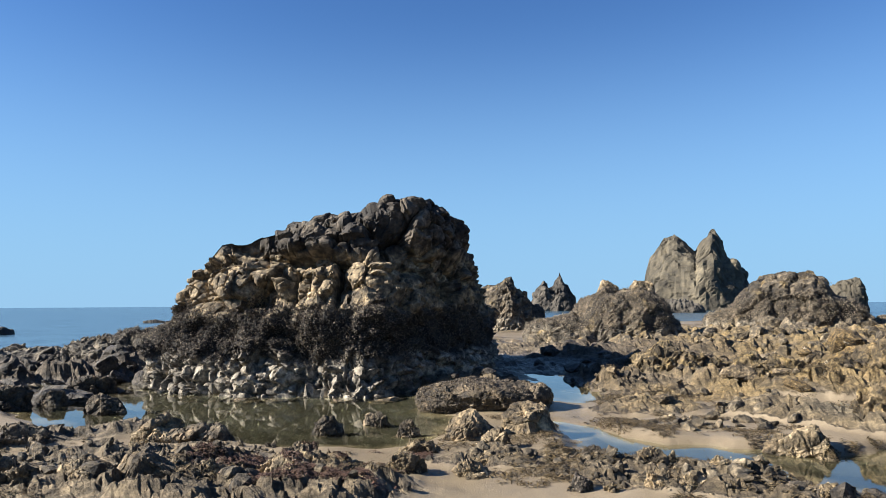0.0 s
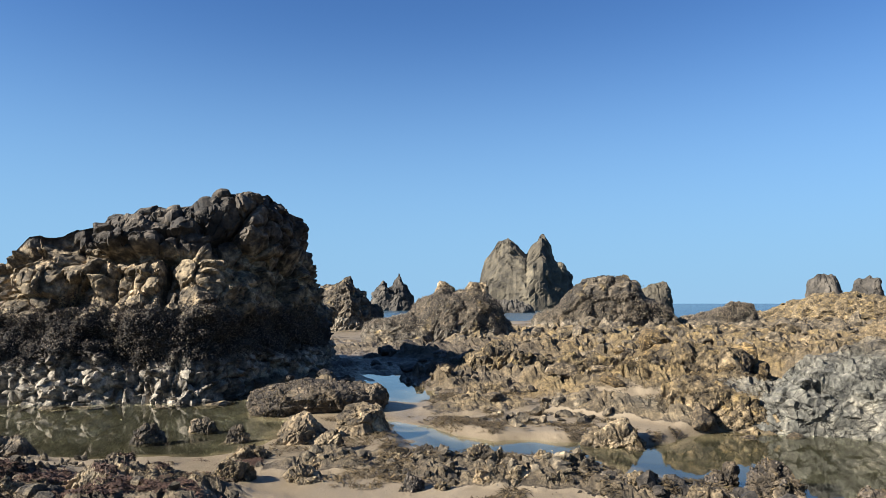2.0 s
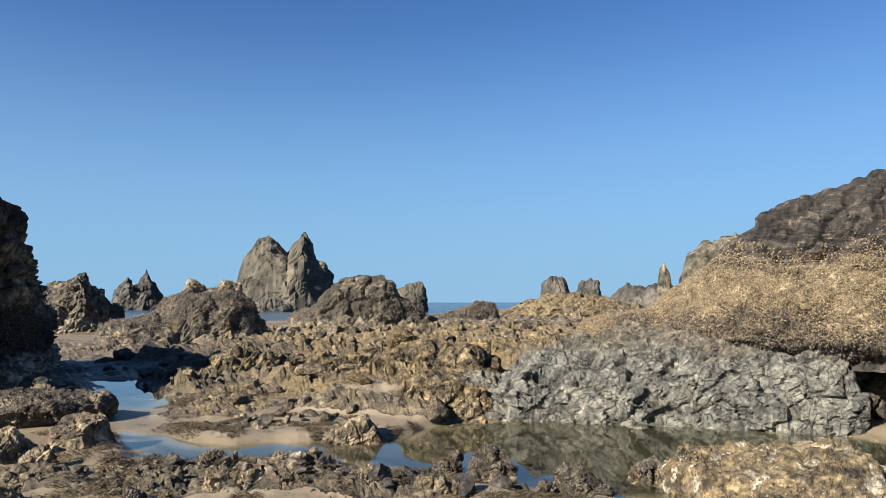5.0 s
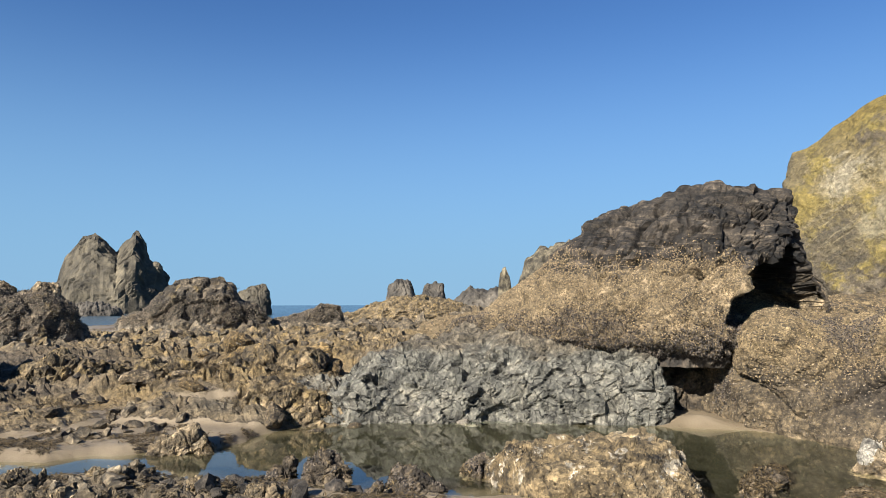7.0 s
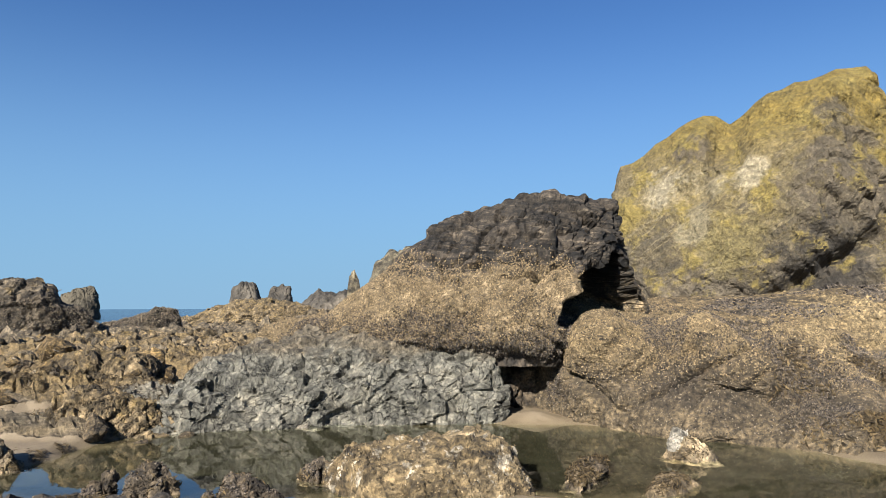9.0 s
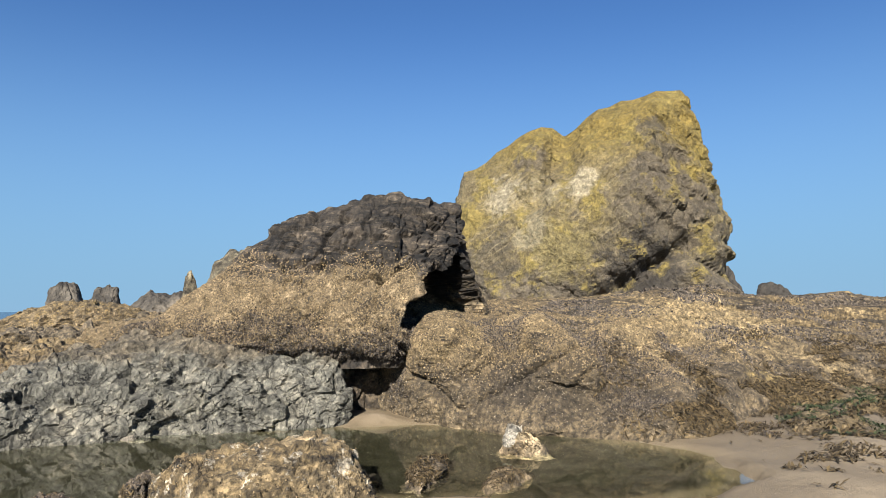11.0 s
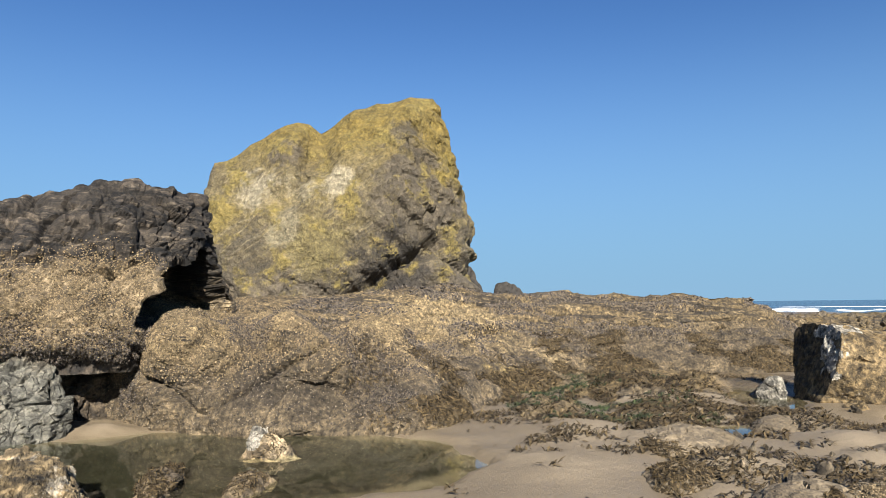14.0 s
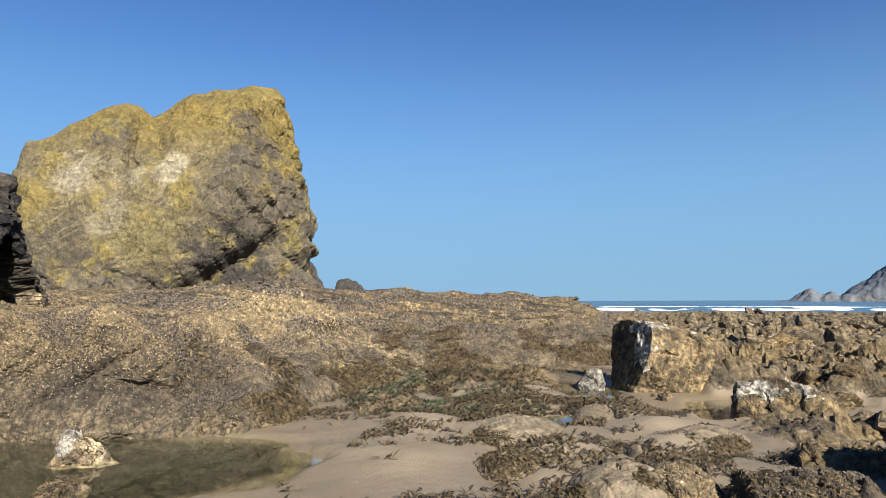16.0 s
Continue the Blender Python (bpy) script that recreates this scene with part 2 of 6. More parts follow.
M_SHELF = rock_material("barnacled_shelf_rock", ((0.115, 0.085, 0.046), (0.18, 0.133, 0.07), (0.25, 0.186, 0.1)), 16, 0.7, 1.0, zones=((-1, 0.28, ((0.11, 0.084, 0.051), (0.21, 0.162, 0.1))), (0.24, 0.95, ((0.055, 0.043, 0.028), (0.17, 0.13, 0.08)))), strata=((0.0, radians(6), radians(-82)), (3.0, 0.5, 0.24), (0.055, 0.044, 0.03), (0.28, 0.212, 0.115)), zsoft=0.25, speck=((0.04, 0.033, 0.024), 24.0, 0.45), mottle=0.85,
                        patches=(((10.9, 0.8, 1.35), 1.1, (0.33, 0.25, 0.135)), ((10.2, 3.1, 1.0), 0.6, (0.27, 0.2, 0.085)), ((10.6, 2.0, 1.2), 0.8, (0.33, 0.25, 0.135)), ((12.6, -1.6, 1.0), 1.0, (0.27, 0.2, 0.085)), ((11.0, -0.3, 0.9), 0.5, (0.33, 0.25, 0.135)), ((14.5, -3.2, 1.2), 1.2, (0.33, 0.25, 0.135)), ((15.5, -0.5, 1.6), 2.0, (0.33, 0.25, 0.135)), ((10.6, 1.2, 0.6), 0.8, (0.07, 0.055, 0.038)), ((10.0, 2.4, 0.5), 0.7, (0.07, 0.055, 0.038)), ((14.5, -6.0, 1.2), 1.0, (0.27, 0.2, 0.085)), ((13.6, -3.6, 0.7), 1.0, (0.07, 0.055, 0.038))))
M_MOUND = rock_material("mussel_covered_mound", relief=0.2, tones=((0.045, 0.038, 0.029), (0.12, 0.098, 0.07), (0.25, 0.2, 0.14)), grain=4, patch=0.5, bump=1.0, growth=((0.17, 0.125, 0.06), 0.3), zones=((-1, 0.75, ((0.1, 0.085, 0.065), (0.32, 0.275, 0.21))),))
M_STACK = rock_material("sea_stack_rock", relief=0.8, mottle=0.5, tones=((0.04, 0.034, 0.025), (0.08, 0.068, 0.047), (0.14, 0.118, 0.08)), grain=0.8, patch=0.12, bump=1.0)
# distance haze is mixed into the headland's blue-grey tones
M_HEADLAND = rock_material("hazy_wooded_headland", mottle=0.2, relief=2.0, tones=((0.07, 0.084, 0.105), (0.09, 0.102, 0.12), (0.125, 0.122, 0.122)), grain=0.3, patch=0.02, bump=0.7)
M_PALESTACK = rock_material("pale_sea_stack_rock", ((0.09, 0.078, 0.054), (0.155, 0.134, 0.092), (0.22, 0.19, 0.13)), 1.0, 0.12, 1.0, relief=0.5)
M_DARKSTACK = rock_material("dark_sea_stack_rock", relief=0.6, mottle=0.7, tones=((0.035, 0.031, 0.027), (0.07, 0.061, 0.05), (0.13, 0.113, 0.09)), grain=0.9, patch=0.15, bump=0.8)
M_BOULDER = rock_material("tan_boulder", ((0.05, 0.038, 0.025), (0.19, 0.147, 0.092), (0.4, 0.325, 0.22)), 7, 1.6, 1.0, rough=0.8, per_object=True, growth=((0.11, 0.078, 0.032), 0.2))
M_DARKBOULDER = rock_material("dark_boulder", ((0.03, 0.026, 0.021), (0.075, 0.062, 0.048), (0.16, 0.135, 0.105)), 7, 1.6, 1.0, rough=0.7, per_object=True)
M_ALGAE = rock_material("ochre_algae_boulder", ((0.12, 0.083, 0.035), (0.21, 0.148, 0.066), (0.3, 0.22, 0.115)), 9, 1.6, 1.0, rough=0.9, per_object=True, speck=((0.5, 0.45, 0.36), 2.0, 0.3))
M_NEAR = rock_material("ochre_algae_rock", ((0.11, 0.08, 0.042), (0.2, 0.15, 0.082), (0.3, 0.232, 0.14)), 10, 1.6, 1.0, rough=0.9, speck=((0.4, 0.355, 0.28), 4.0, 0.5))
M_REEF = rock_material("ochre_brown_reef", ((0.06, 0.046, 0.028), (0.18, 0.136, 0.078), (0.35, 0.27, 0.165)), 9, 1.2, 1.0, growth=((0.16, 0.115, 0.05), 0.45), relief=0.12)
M_OCHRE = rock_material("ochre_block", ((0.1, 0.072, 0.036), (0.19, 0.138, 0.07), (0.29, 0.215, 0.118)), 10, 1.2, 1.0, rough=0.9, speck=((0.4, 0.36, 0.29), 1.4, 0.2))
M_DARKROCK = rock_material("dark_weedy_rock", ((0.03, 0.024, 0.017), (0.105, 0.081, 0.054), (0.26, 0.205, 0.138)), 9, 1.4, 1.0)
M_TANROCK = rock_material("tan_reef_rock", ((0.07, 0.053, 0.033), (0.29, 0.222, 0.137), (0.55, 0.447, 0.3)), 9, 1.8, 1.0, growth=((0.12, 0.085, 0.035), 0.15))
M_SANDROCK = rock_material("sand_covered_rock", ((0.13, 0.1, 0.062), (0.2, 0.157, 0.102), (0.27, 0.215, 0.142)), 14, 1.6, 0.8, mottle=0.5)
M_PALE = rock_material("pale_boulder", ((0.3, 0.26, 0.2), (0.45, 0.41, 0.34), (0.62, 0.58, 0.5)), 14, 1.5, 0.6, per_object=True)

M_RUBBLE = rock_material("tan_rubble", ((0.06, 0.048, 0.033), (0.15, 0.12, 0.08), (0.28, 0.23, 0.16)), 12, 1.3, 1.0)
M_RUBBLE_DARK = rock_material("dark_rubble", ((0.03, 0.026, 0.021), (0.07, 0.058, 0.045), (0.15, 0.125, 0.1)), 12, 1.3, 1.0)
M_RUBBLE_OCHRE = rock_material("ochre_rubble", ((0.07, 0.053, 0.03), (0.15, 0.115, 0.066), (0.26, 0.2, 0.12)), 12, 1.1, 1.0)
M_RUBBLE_PALE = rock_material("pale_rubble", ((0.18, 0.165, 0.13), (0.28, 0.26, 0.22), (0.4, 0.38, 0.32)), 12, 1.3, 1.0)


def shell_material(name, dark, light):
    m, nt, bsdf = material(name)
    g = node(nt, "ShaderNodeNewGeometry")
    col = ramp(nt, g.outputs["Random Per Island"], [(0.0, dark), (0.7, tuple((a + b) / 2 for a, b in zip(dark, light))), (1.0, light)])
    fine = noise_tex(nt, g.outputs["Position"], 60, 3)
    col = mixc(nt, 0.6, col, ramp(nt, fine, [(0.3, (0.5, 0.5, 0.5)), (0.7, (1.5, 1.5, 1.5))]), "MULTIPLY")
    nt.links.new(col, bsdf.inputs["Base Color"])
    bsdf.inputs["Roughness"].default_value = 0.75
    bsdf.inputs["Specular IOR Level"].default_value = 0.3
    return m


M_MUSSEL = shell_material("mussel_shell", (0.01, 0.009, 0.009), (0.15, 0.12, 0.09))
M_BARNACLE = shell_material("barnacle_shell", (0.055, 0.04, 0.021), (0.24, 0.178, 0.1))
M_MOUNDSHELL = shell_material("brown_mussel_shell", (0.022, 0.018, 0.015), (0.24, 0.195, 0.14))
M_WEED = shell_material("brown_rockweed", (0.012, 0.008, 0.003), (0.11, 0.076, 0.034))
M_GREENWEED = shell_material("green_rockweed", (0.012, 0.016, 0.006), (0.05, 0.065, 0.022))
M_REDWEED = shell_material("red_brown_weed", (0.02, 0.01, 0.006), (0.085, 0.045, 0.028))
M_GUANO = rock_material("white_crust", ((0.26, 0.23, 0.18), (0.4, 0.37, 0.31), (0.52, 0.49, 0.42)), 14, 2.0, 0.6)


def ground_material():
    m, nt, bsdf = material("sand_and_reef")
    geo = node(nt, "ShaderNodeNewGeometry")
    vec = geo.outputs["Position"]
    z = node(nt, "ShaderNodeSeparateXYZ", {0: vec}).outputs[2]
    at = {k: node(nt, "ShaderNodeAttribute", attribute_name=k).outputs["Fac"] for k in ("rocky", "ochre", "grey", "dark")}
    fine = noise_tex(nt, vec, 55, 4, 0.7)
    mid = noise_tex(nt, vec, 2.2, 8, 0.65)
    sand = ramp(nt, noise_tex(nt, vec, 0.8, 6, 0.6), [(0.3, (0.155, 0.12, 0.078)), (0.7, (0.225, 0.178, 0.118))])
    sand = mixc(nt, 0.5, sand, ramp(nt, fine, [(0.3, (0.7, 0.7, 0.7)), (0.7, (1.25, 1.25, 1.25))]), "MULTIPLY")
    wet = maprange(nt, math_n(nt, "MULTIPLY_ADD", mid, 0.12, z), 0.07, 0.24, 1.0, 0.0)
    sand = mixc(nt, math_n(nt, "MULTIPLY", wet, 0.5), sand, (0.12, 0.092, 0.056))
    sand = mixc(nt, maprange(nt, z, 0.0, -0.08), sand, (0.036, 0.032, 0.02))
    rock = ramp(nt, noise_tex(nt, vec, 1.6, 8, 0.68, 0.4), [(0.3, (0.07, 0.054, 0.034)), (0.5, (0.165, 0.128, 0.08)), (0.7, (0.32, 0.255, 0.165))])
    och = ramp(nt, noise_tex(nt, vec, 3.0, 8, 0.7), [(0.3, (0.14, 0.1, 0.044)), (0.7, (0.29, 0.212, 0.105))])
    rock = mixc(nt, math_n(nt, "MULTIPLY", at["ochre"], maprange(nt, noise_tex(nt, vec, 0.9, 6, 0.65), 0.36, 0.56)), rock, och)
    gry = ramp(nt, noise_tex(nt, vec, 2.0, 8, 0.7), [(0.3, (0.14, 0.14, 0.125)), (0.7, (0.34, 0.33, 0.28))])
    rock = mixc(nt, at["grey"], rock, gry)
    rock = mixc(nt, at["dark"], rock, ramp(nt, noise_tex(nt, vec, 4.0, 8, 0.7), [(0.3, (0.03, 0.025, 0.02)), (0.7, (0.15, 0.12, 0.09))]))
    rock = mixc(nt, 0.85, rock, ramp(nt, noise_tex(nt, vec, 13, 8, 0.75), [(0.33, (0.07, 0.068, 0.065)), (0.5, (0.52, 0.505, 0.48)), (0.67, (1.25, 1.21, 1.15))]), "MULTIPLY")
    rock = mixc(nt, 0.85, rock, ramp(nt, noise_tex(nt, vec, 3.2, 9, 0.72, 0.5), [(0.34, (0.25, 0.24, 0.23)), (0.5, (1.0, 1.0, 1.0)), (0.68, (1.4, 1.36, 1.3))]), "MULTIPLY")
    wob = math_n(nt, "ADD", at["rocky"], math_n(nt, "MULTIPLY_ADD", noise_tex(nt, vec, 5, 6, 0.7), 0.7, -0.35))
    isr = maprange(nt, wob, 0.3, 0.45)
    nt.links.new(mixc(nt, isr, sand, rock), bsdf.inputs["Base Color"])
    nt.links.new(math_n(nt, "MULTIPLY_ADD", wet, -0.45, 0.85), bsdf.inputs["Roughness"])
    bsdf.inputs["Specular IOR Level"].default_value = 0.35
    ripple = node(nt, "ShaderNodeTexWave", {"Vector": vec, "Scale": 1.3, "Distortion": 14.0, "Detail": 5.0, "Detail Scale": 1.6}).outputs["Fac"]
    sh = math_n(nt, "ADD", math_n(nt, "MULTIPLY", ripple, 0.03), math_n(nt, "MULTIPLY", fine, 0.12))
    rh = math_n(nt, "ADD", noise_tex(nt, vec, 9, 8, 0.7), math_n(nt, "MULTIPLY", noise_tex(nt, vec, 40, 5, 0.7), 0.4))
    hh = node(nt, "ShaderNodeMix", {0: isr, 2: sh, 3: rh}).outputs[0]
    bp = node(nt, "ShaderNodeBump", {"Strength": 0.9, "Distance": 0.09, "Height": hh})
    nt.links.new(bp.outputs[0], bsdf.inputs["Normal"])
    return m


M_GROUND = ground_material()


def water_material(name, tint, bump_scale, bump, depth=1.0):
    m, nt, bsdf = material(name)
    vec = place_coords(nt)
    bsdf.inputs["Base Color"].default_value = rgb(tint)
    bsdf.inputs["Transmission Weight"].default_value = depth
    bsdf.inputs["IOR"].default_value = 1.33
    bsdf.inputs["Roughness"].default_value = 0.015
    h = noise_tex(nt, vec, bump_scale, 3, 0.5)
    bp = node(nt, "ShaderNodeBump", {"Strength": bump, "Distance": 0.02, "Height": h})
    nt.links.new(bp.outputs[0], bsdf.inputs["Normal"])
    return m


M_POOL = water_material("still_pool_water", (0.4, 0.45, 0.36), 2.5, 0.02)


def sea_material():
    m, nt, bsdf = material("sea_water")
    vec = place_coords(nt)
    st = node(nt, "ShaderNodeMapping", {"Vector": vec, "Rotation": (0, 0, radians(35)), "Scale": (1.0, 0.35, 1.0)}).outputs[0]
    h = math_n(nt, "ADD", noise_tex(nt, st, 0.16, 6, 0.55), math_n(nt, "MULTIPLY", noise_tex(nt, st, 1.3, 4, 0.6), 0.25))
    foam = node(nt, "ShaderNodeAttribute", attribute_name="foam").outputs["Fac"]
    fm = maprange(nt, math_n(nt, "ADD", foam, math_n(nt, "MULTIPLY_ADD", noise_tex(nt, st, 0.35, 8, 0.7), 1.2, -0.6)), 0.45, 0.62)
    nt.links.new(mixc(nt, fm, (0.03, 0.06, 0.085), (0.82, 0.84, 0.85)), bsdf.inputs["Base Color"])
    nt.links.new(math_n(nt, "MULTIPLY_ADD", fm, 0.6, 0.22), bsdf.inputs["Roughness"])
    bsdf.inputs["IOR"].default_value = 1.33
    bp = node(nt, "ShaderNodeBump", {"Strength": 0.8, "Distance": 0.9, "Height": h})
    nt.links.new(bp.outputs[0], bsdf.inputs["Normal"])
    return m


M_SEA = sea_material()

# ---- mesh helpers ----


def mesh_from(name, verts, quads, mat, smooth=True, attrs=None):
    """A mesh from arrays of places and of faces with equal corner counts."""
    me = bpy.data.meshes.new(name)
    quads = np.asarray(quads, np.int32)
    k = quads.shape[1]
    me.vertices.add(len(verts))
    me.vertices.foreach_set("co", np.asarray(verts, np.float32).ravel())
    me.loops.add(quads.size)
    me.loops.foreach_set("vertex_index", quads.ravel())
    me.polygons.add(len(quads))
    me.polygons.foreach_set("loop_start", np.arange(0, quads.size, k, dtype=np.int32))
    me.polygons.foreach_set("use_smooth", np.broadcast_to(np.asarray(smooth, bool), (len(quads),)).copy())
    for key, vals in (attrs or {}).items():
        a = me.attributes.new(key, "FLOAT", "POINT")
        a.data.foreach_set("value", np.asarray(vals, np.float32))
    me.materials.append(mat)
    me.update(calc_edges=True)
    me.validate()
    return me


def grid_quads(nu, nv, wrap):
    """Faces of a grid with nv rows of nu points; wrap closes each row."""
    u = np.arange(nu if wrap else nu - 1)
    v = np.arange(nv - 1)
    U, V = np.meshgrid(u, v)
    U2 = (U + 1) % nu
    return np.stack([V * nu + U, V * nu + U2, (V + 1) * nu + U2, (V + 1) * nu + U], -1).reshape(-1, 4)


def thing(name, me, label, category, group="", kind="", at=(0, 0, 0)):
    ob = new(name, me)
    ob.location = at
    return tagged(ob, label, category, group, kind)


def part(name, me, parent, label="", kind=""):
    ob = new(name, me)
    ob.parent = parent
    return tagged(ob, label, "", "", kind)


def closed_curve(pts, n):
    """A smooth closed line through a few points, n places evenly along it."""
    p = np.asarray(pts, float)
    k = len(p)
    t = np.linspace(0, k, 40 * k, endpoint=False)
    i = t.astype(int)
    f = (t - i)[:, None]
    a, b, c, d = p[(i - 1) % k], p[i], p[(i + 1) % k], p[(i + 2) % k]
    q = 0.5 * (2 * b + (c - a) * f + (2 * a - 5 * b + 4 * c - d) * f * f + (3 * b - a - 3 * c + d) * f ** 3)
    q2 = np.vstack([q, q[:1]])
    s = np.concatenate([[0], np.cumsum(np.linalg.norm(np.diff(q2, axis=0), axis=1))])
    w = np.linspace(0, s[-1], n, endpoint=False)
    return np.stack([np.interp(w, s, q2[:, j]) for j in range(p.shape[1])], 1)


def grid_normals(P):
    du = np.roll(P, -1, 1) - np.roll(P, 1, 1)
    dv = np.gradient(P, axis=0)
    n = np.cross(du, dv)
    n /= np.linalg.norm(n, axis=2, keepdims=True) + 1e-9
    n[-1] = (0, 0, 1)
    return n


def crag(foot, crest, base, relief, nu=420, nv=120, square=3.0, lean=None, profile=None, pad=0.025, dense=None, calm=0.0, near_top=5):
    """A rock that rises from a closed foot line to a crest line. square: 2 is a dome, more is boxier; or profile: (inward, upward) fractions from foot to crest. relief(p) is how far a place stands out.
    Returns the rows of places and their normals."""
    F = closed_curve(foot, nu)
    if dense:
        fine = closed_curve(foot, nu * 4)
        cum = np.concatenate([[0], np.cumsum(dense(fine))])
        at = np.interp(np.linspace(0, cum[-1], nu, endpoint=False), cum, np.arange(len(cum))).astype(int)
        F = fine[at]
    C = np.asarray(crest, float)
    seg = np.diff(C[:, :2], axis=0)
    L = np.linalg.norm(seg, axis=1)
    S = np.concatenate([[0], np.cumsum(L)])
    best, bw = np.full(nu, 1e9), np.zeros(nu)
    for k in range(len(seg)):
        t = np.clip(((F - C[k, :2]) @ seg[k]) / (L[k] ** 2 + 1e-9), 0, 1)
        d = np.linalg.norm(F - (C[k, :2] + t[:, None] * seg[k]), axis=1)
        near = d < best
        best, bw = np.where(near, d, best), np.where(near, S[k] + t * L[k], bw)
    pad = max(2, int(nu * pad))
    ext = np.concatenate([bw[-pad:], bw, bw[:pad]])
    bw = np.convolve(ext, np.ones(2 * pad + 1) / (2 * pad + 1), "same")[pad:-pad]
    T = np.stack([np.interp(bw, S, C[:, j]) for j in range(3)], 1)
    ph = np.linspace(0, 1, nv) ** 0.92 * math.pi / 2
    sq = square(F) if callable(square) else np.full(nu, float(square))
    a = 1 - np.clip(np.cos(ph), 0, 1)[:, None] ** (2 / sq)[None]
    b = np.sin(ph)[:, None] ** (2 / sq)[None]
    if profile:
        pr = np.asarray(profile, float)
        s = np.concatenate([[0], np.cumsum(np.hypot(*np.diff(pr, axis=0).T))])
        w = np.linspace(0, s[-1], nv)
        a, b = (np.repeat(np.interp(w, s, pr[:, k])[:, None], nu, 1) for k in (0, 1))
    P = np.empty((nv, nu, 3))
    P[:, :, :2] = F[None] * (1 - a)[:, :, None] + T[None, :, :2] * a[:, :, None]
    P[:, :, 2] = base + (T[None, :, 2] - base) * b
    if lean:
        P += lean(P.reshape(-1, 3)).reshape(P.shape)
    N = grid_normals(P)
    area = np.cross(F, np.roll(F, -1, 0)).sum()
    if area < 0:
        N[:-1] *= -1
    d = relief(P.reshape(-1, 3)).reshape(nv, nu, 1)
    # quieter towards the crest line
    d = d * (1 - calm * np.linspace(0, 1, nv) ** near_top)[:, None, None]
    P = P + N * d
    return P, N


def crag_mesh(name, P, mat, smooth=False):
    nv, nu, _ = P.shape
    q = grid_quads(nu, nv, True)
    area = np.cross(P[0, :, :2], np.roll(P[0, :, :2], -1, 0)).sum()
    if area < 0:
        q = q[:, ::-1]
    return mesh_from(name, P.reshape(-1, 3), q, mat, smooth)


def scatter(P, N, count, size, template, faces, keep, rng, stand=0.5, flat=False):
    """Many small shells on a rock's surface, joined: places drawn by area where keep(p) is high."""
    A = np.linalg.norm(np.cross(P[1:, :-1] - P[:-1, :-1], P[:-1, 1:] - P[:-1, :-1]), axis=2)
    c = P[:-1, :-1].reshape(-1, 3)
    w = A.ravel() * keep(c, N[:-1, :-1].reshape(-1, 3))
    idx = rng.choice(len(w), count, p=w / w.sum())
    r1, r2 = rng.random((count, 1)), rng.random((count, 1))
    row, colm = idx // (P.shape[1] - 1), idx % (P.shape[1] - 1)
    o = P[row, colm]
    pos = o + (P[row + 1, colm] - o) * r1 + (P[row, colm + 1] - o) * r2
    nrm = N[row, colm] + rng.normal(0, 0.45, (count, 3))
    nrm /= np.linalg.norm(nrm, axis=1, keepdims=True)
    ref = rng.normal(0, 1, (count, 3))
    tx = np.cross(nrm, ref)
    tx /= np.linalg.norm(tx, axis=1, keepdims=True)
    ty = np.cross(nrm, tx)
    s = size * rng.uniform(0.6, 1.35, (count, 1, 1))
    V = template[None] * s
    W = pos[:, None] + V[..., :1] * tx[:, None] + V[..., 1:2] * ty[:, None] + V[..., 2:] * nrm[:, None]
    n = len(template)
    Q = (np.arange(count)[:, None, None] * n + faces[None]).reshape(-1, faces.shape[1])
    return W.reshape(-1, 3), Q


# a mussel: a wedge standing on its pointed end; a barnacle: a low open cone
MUSSEL = np.array([(0, 0, -0.3), (0.28, 0.0, 0.35), (0.16, 0.16, 0.45), (-0.2, 0.12, 0.4), (-0.28, 0, 0.3), (-0.2, -0.12, 0.4), (0.16, -0.16, 0.45), (0.0, 0, 0.95)])
MUSSEL_F = np.array([(7, 1, 2), (7, 2, 3), (7, 3, 4), (7, 4, 5), (7, 5, 6), (7, 6, 1)])
_a = np.arange(4) * math.pi / 2
BARNACLE = np.vstack([np.stack([np.cos(_a) * 0.5, np.sin(_a) * 0.5, _a * 0 - 0.15], 1), [(0.08, 0.0, 0.45)]])
BARNACLE_F = np.array([(k, (k + 1) % 4, 4) for k in range(4)])
BLADE = np.array([(-0.5, -0.03, 0.0), (0.0, -0.1, 0.12), (0.05, 0.1, 0.15), (0.5, 0.03, 0.03)])
BLADE_F = np.array([(0, 1, 2), (1, 3, 2)])


def mussel_bed(parent, P, N, count, size, keep, label, seed, mat=None, shape=None):
    rng = np.random.default_rng(seed)
    V, Q = scatter(P, N, count, size, *(shape or (MUSSEL, MUSSEL_F)), keep, rng)
    return part("mussel_bed" if shape is None else "barnacle_crust", mesh_from("shells", V, Q, mat or M_MUSSEL, smooth=False), parent, label, "stuff")


# ---- the lie of the land ----
# tide pools: outlines on the beach
GREAT_POOL = [
    [(-9.6, 14.4), (-8.3, 12.4), (-6.3, 10.3), (-4.9, 9.1), (-3.6, 9.2), (-2.6, 8.5), (-1.8, 7.95), (-0.4, 8.0), (0.1, 9.1), (0.0, 10.8), (-0.3, 12.3), (-0.9, 13.8), (-3, 13.8), (-5.2, 14.2), (-7.0, 15.4)],
    [(1.45, 13.6), (1.6, 11.6), (2.1, 11.35), (2.6, 11.6), (2.95, 13.4), (3.2, 15.5), (2.0, 16.2)],
    [(1.45, 9.6), (1.9, 9.3), (2.15, 8.6), (2.5, 8.0), (2.95, 8.0), (3.3, 7.5), (3.0, 7.05), (2.2, 7.2), (1.75, 7.0), (1.45, 7.6), (1.5, 8.6)],
]
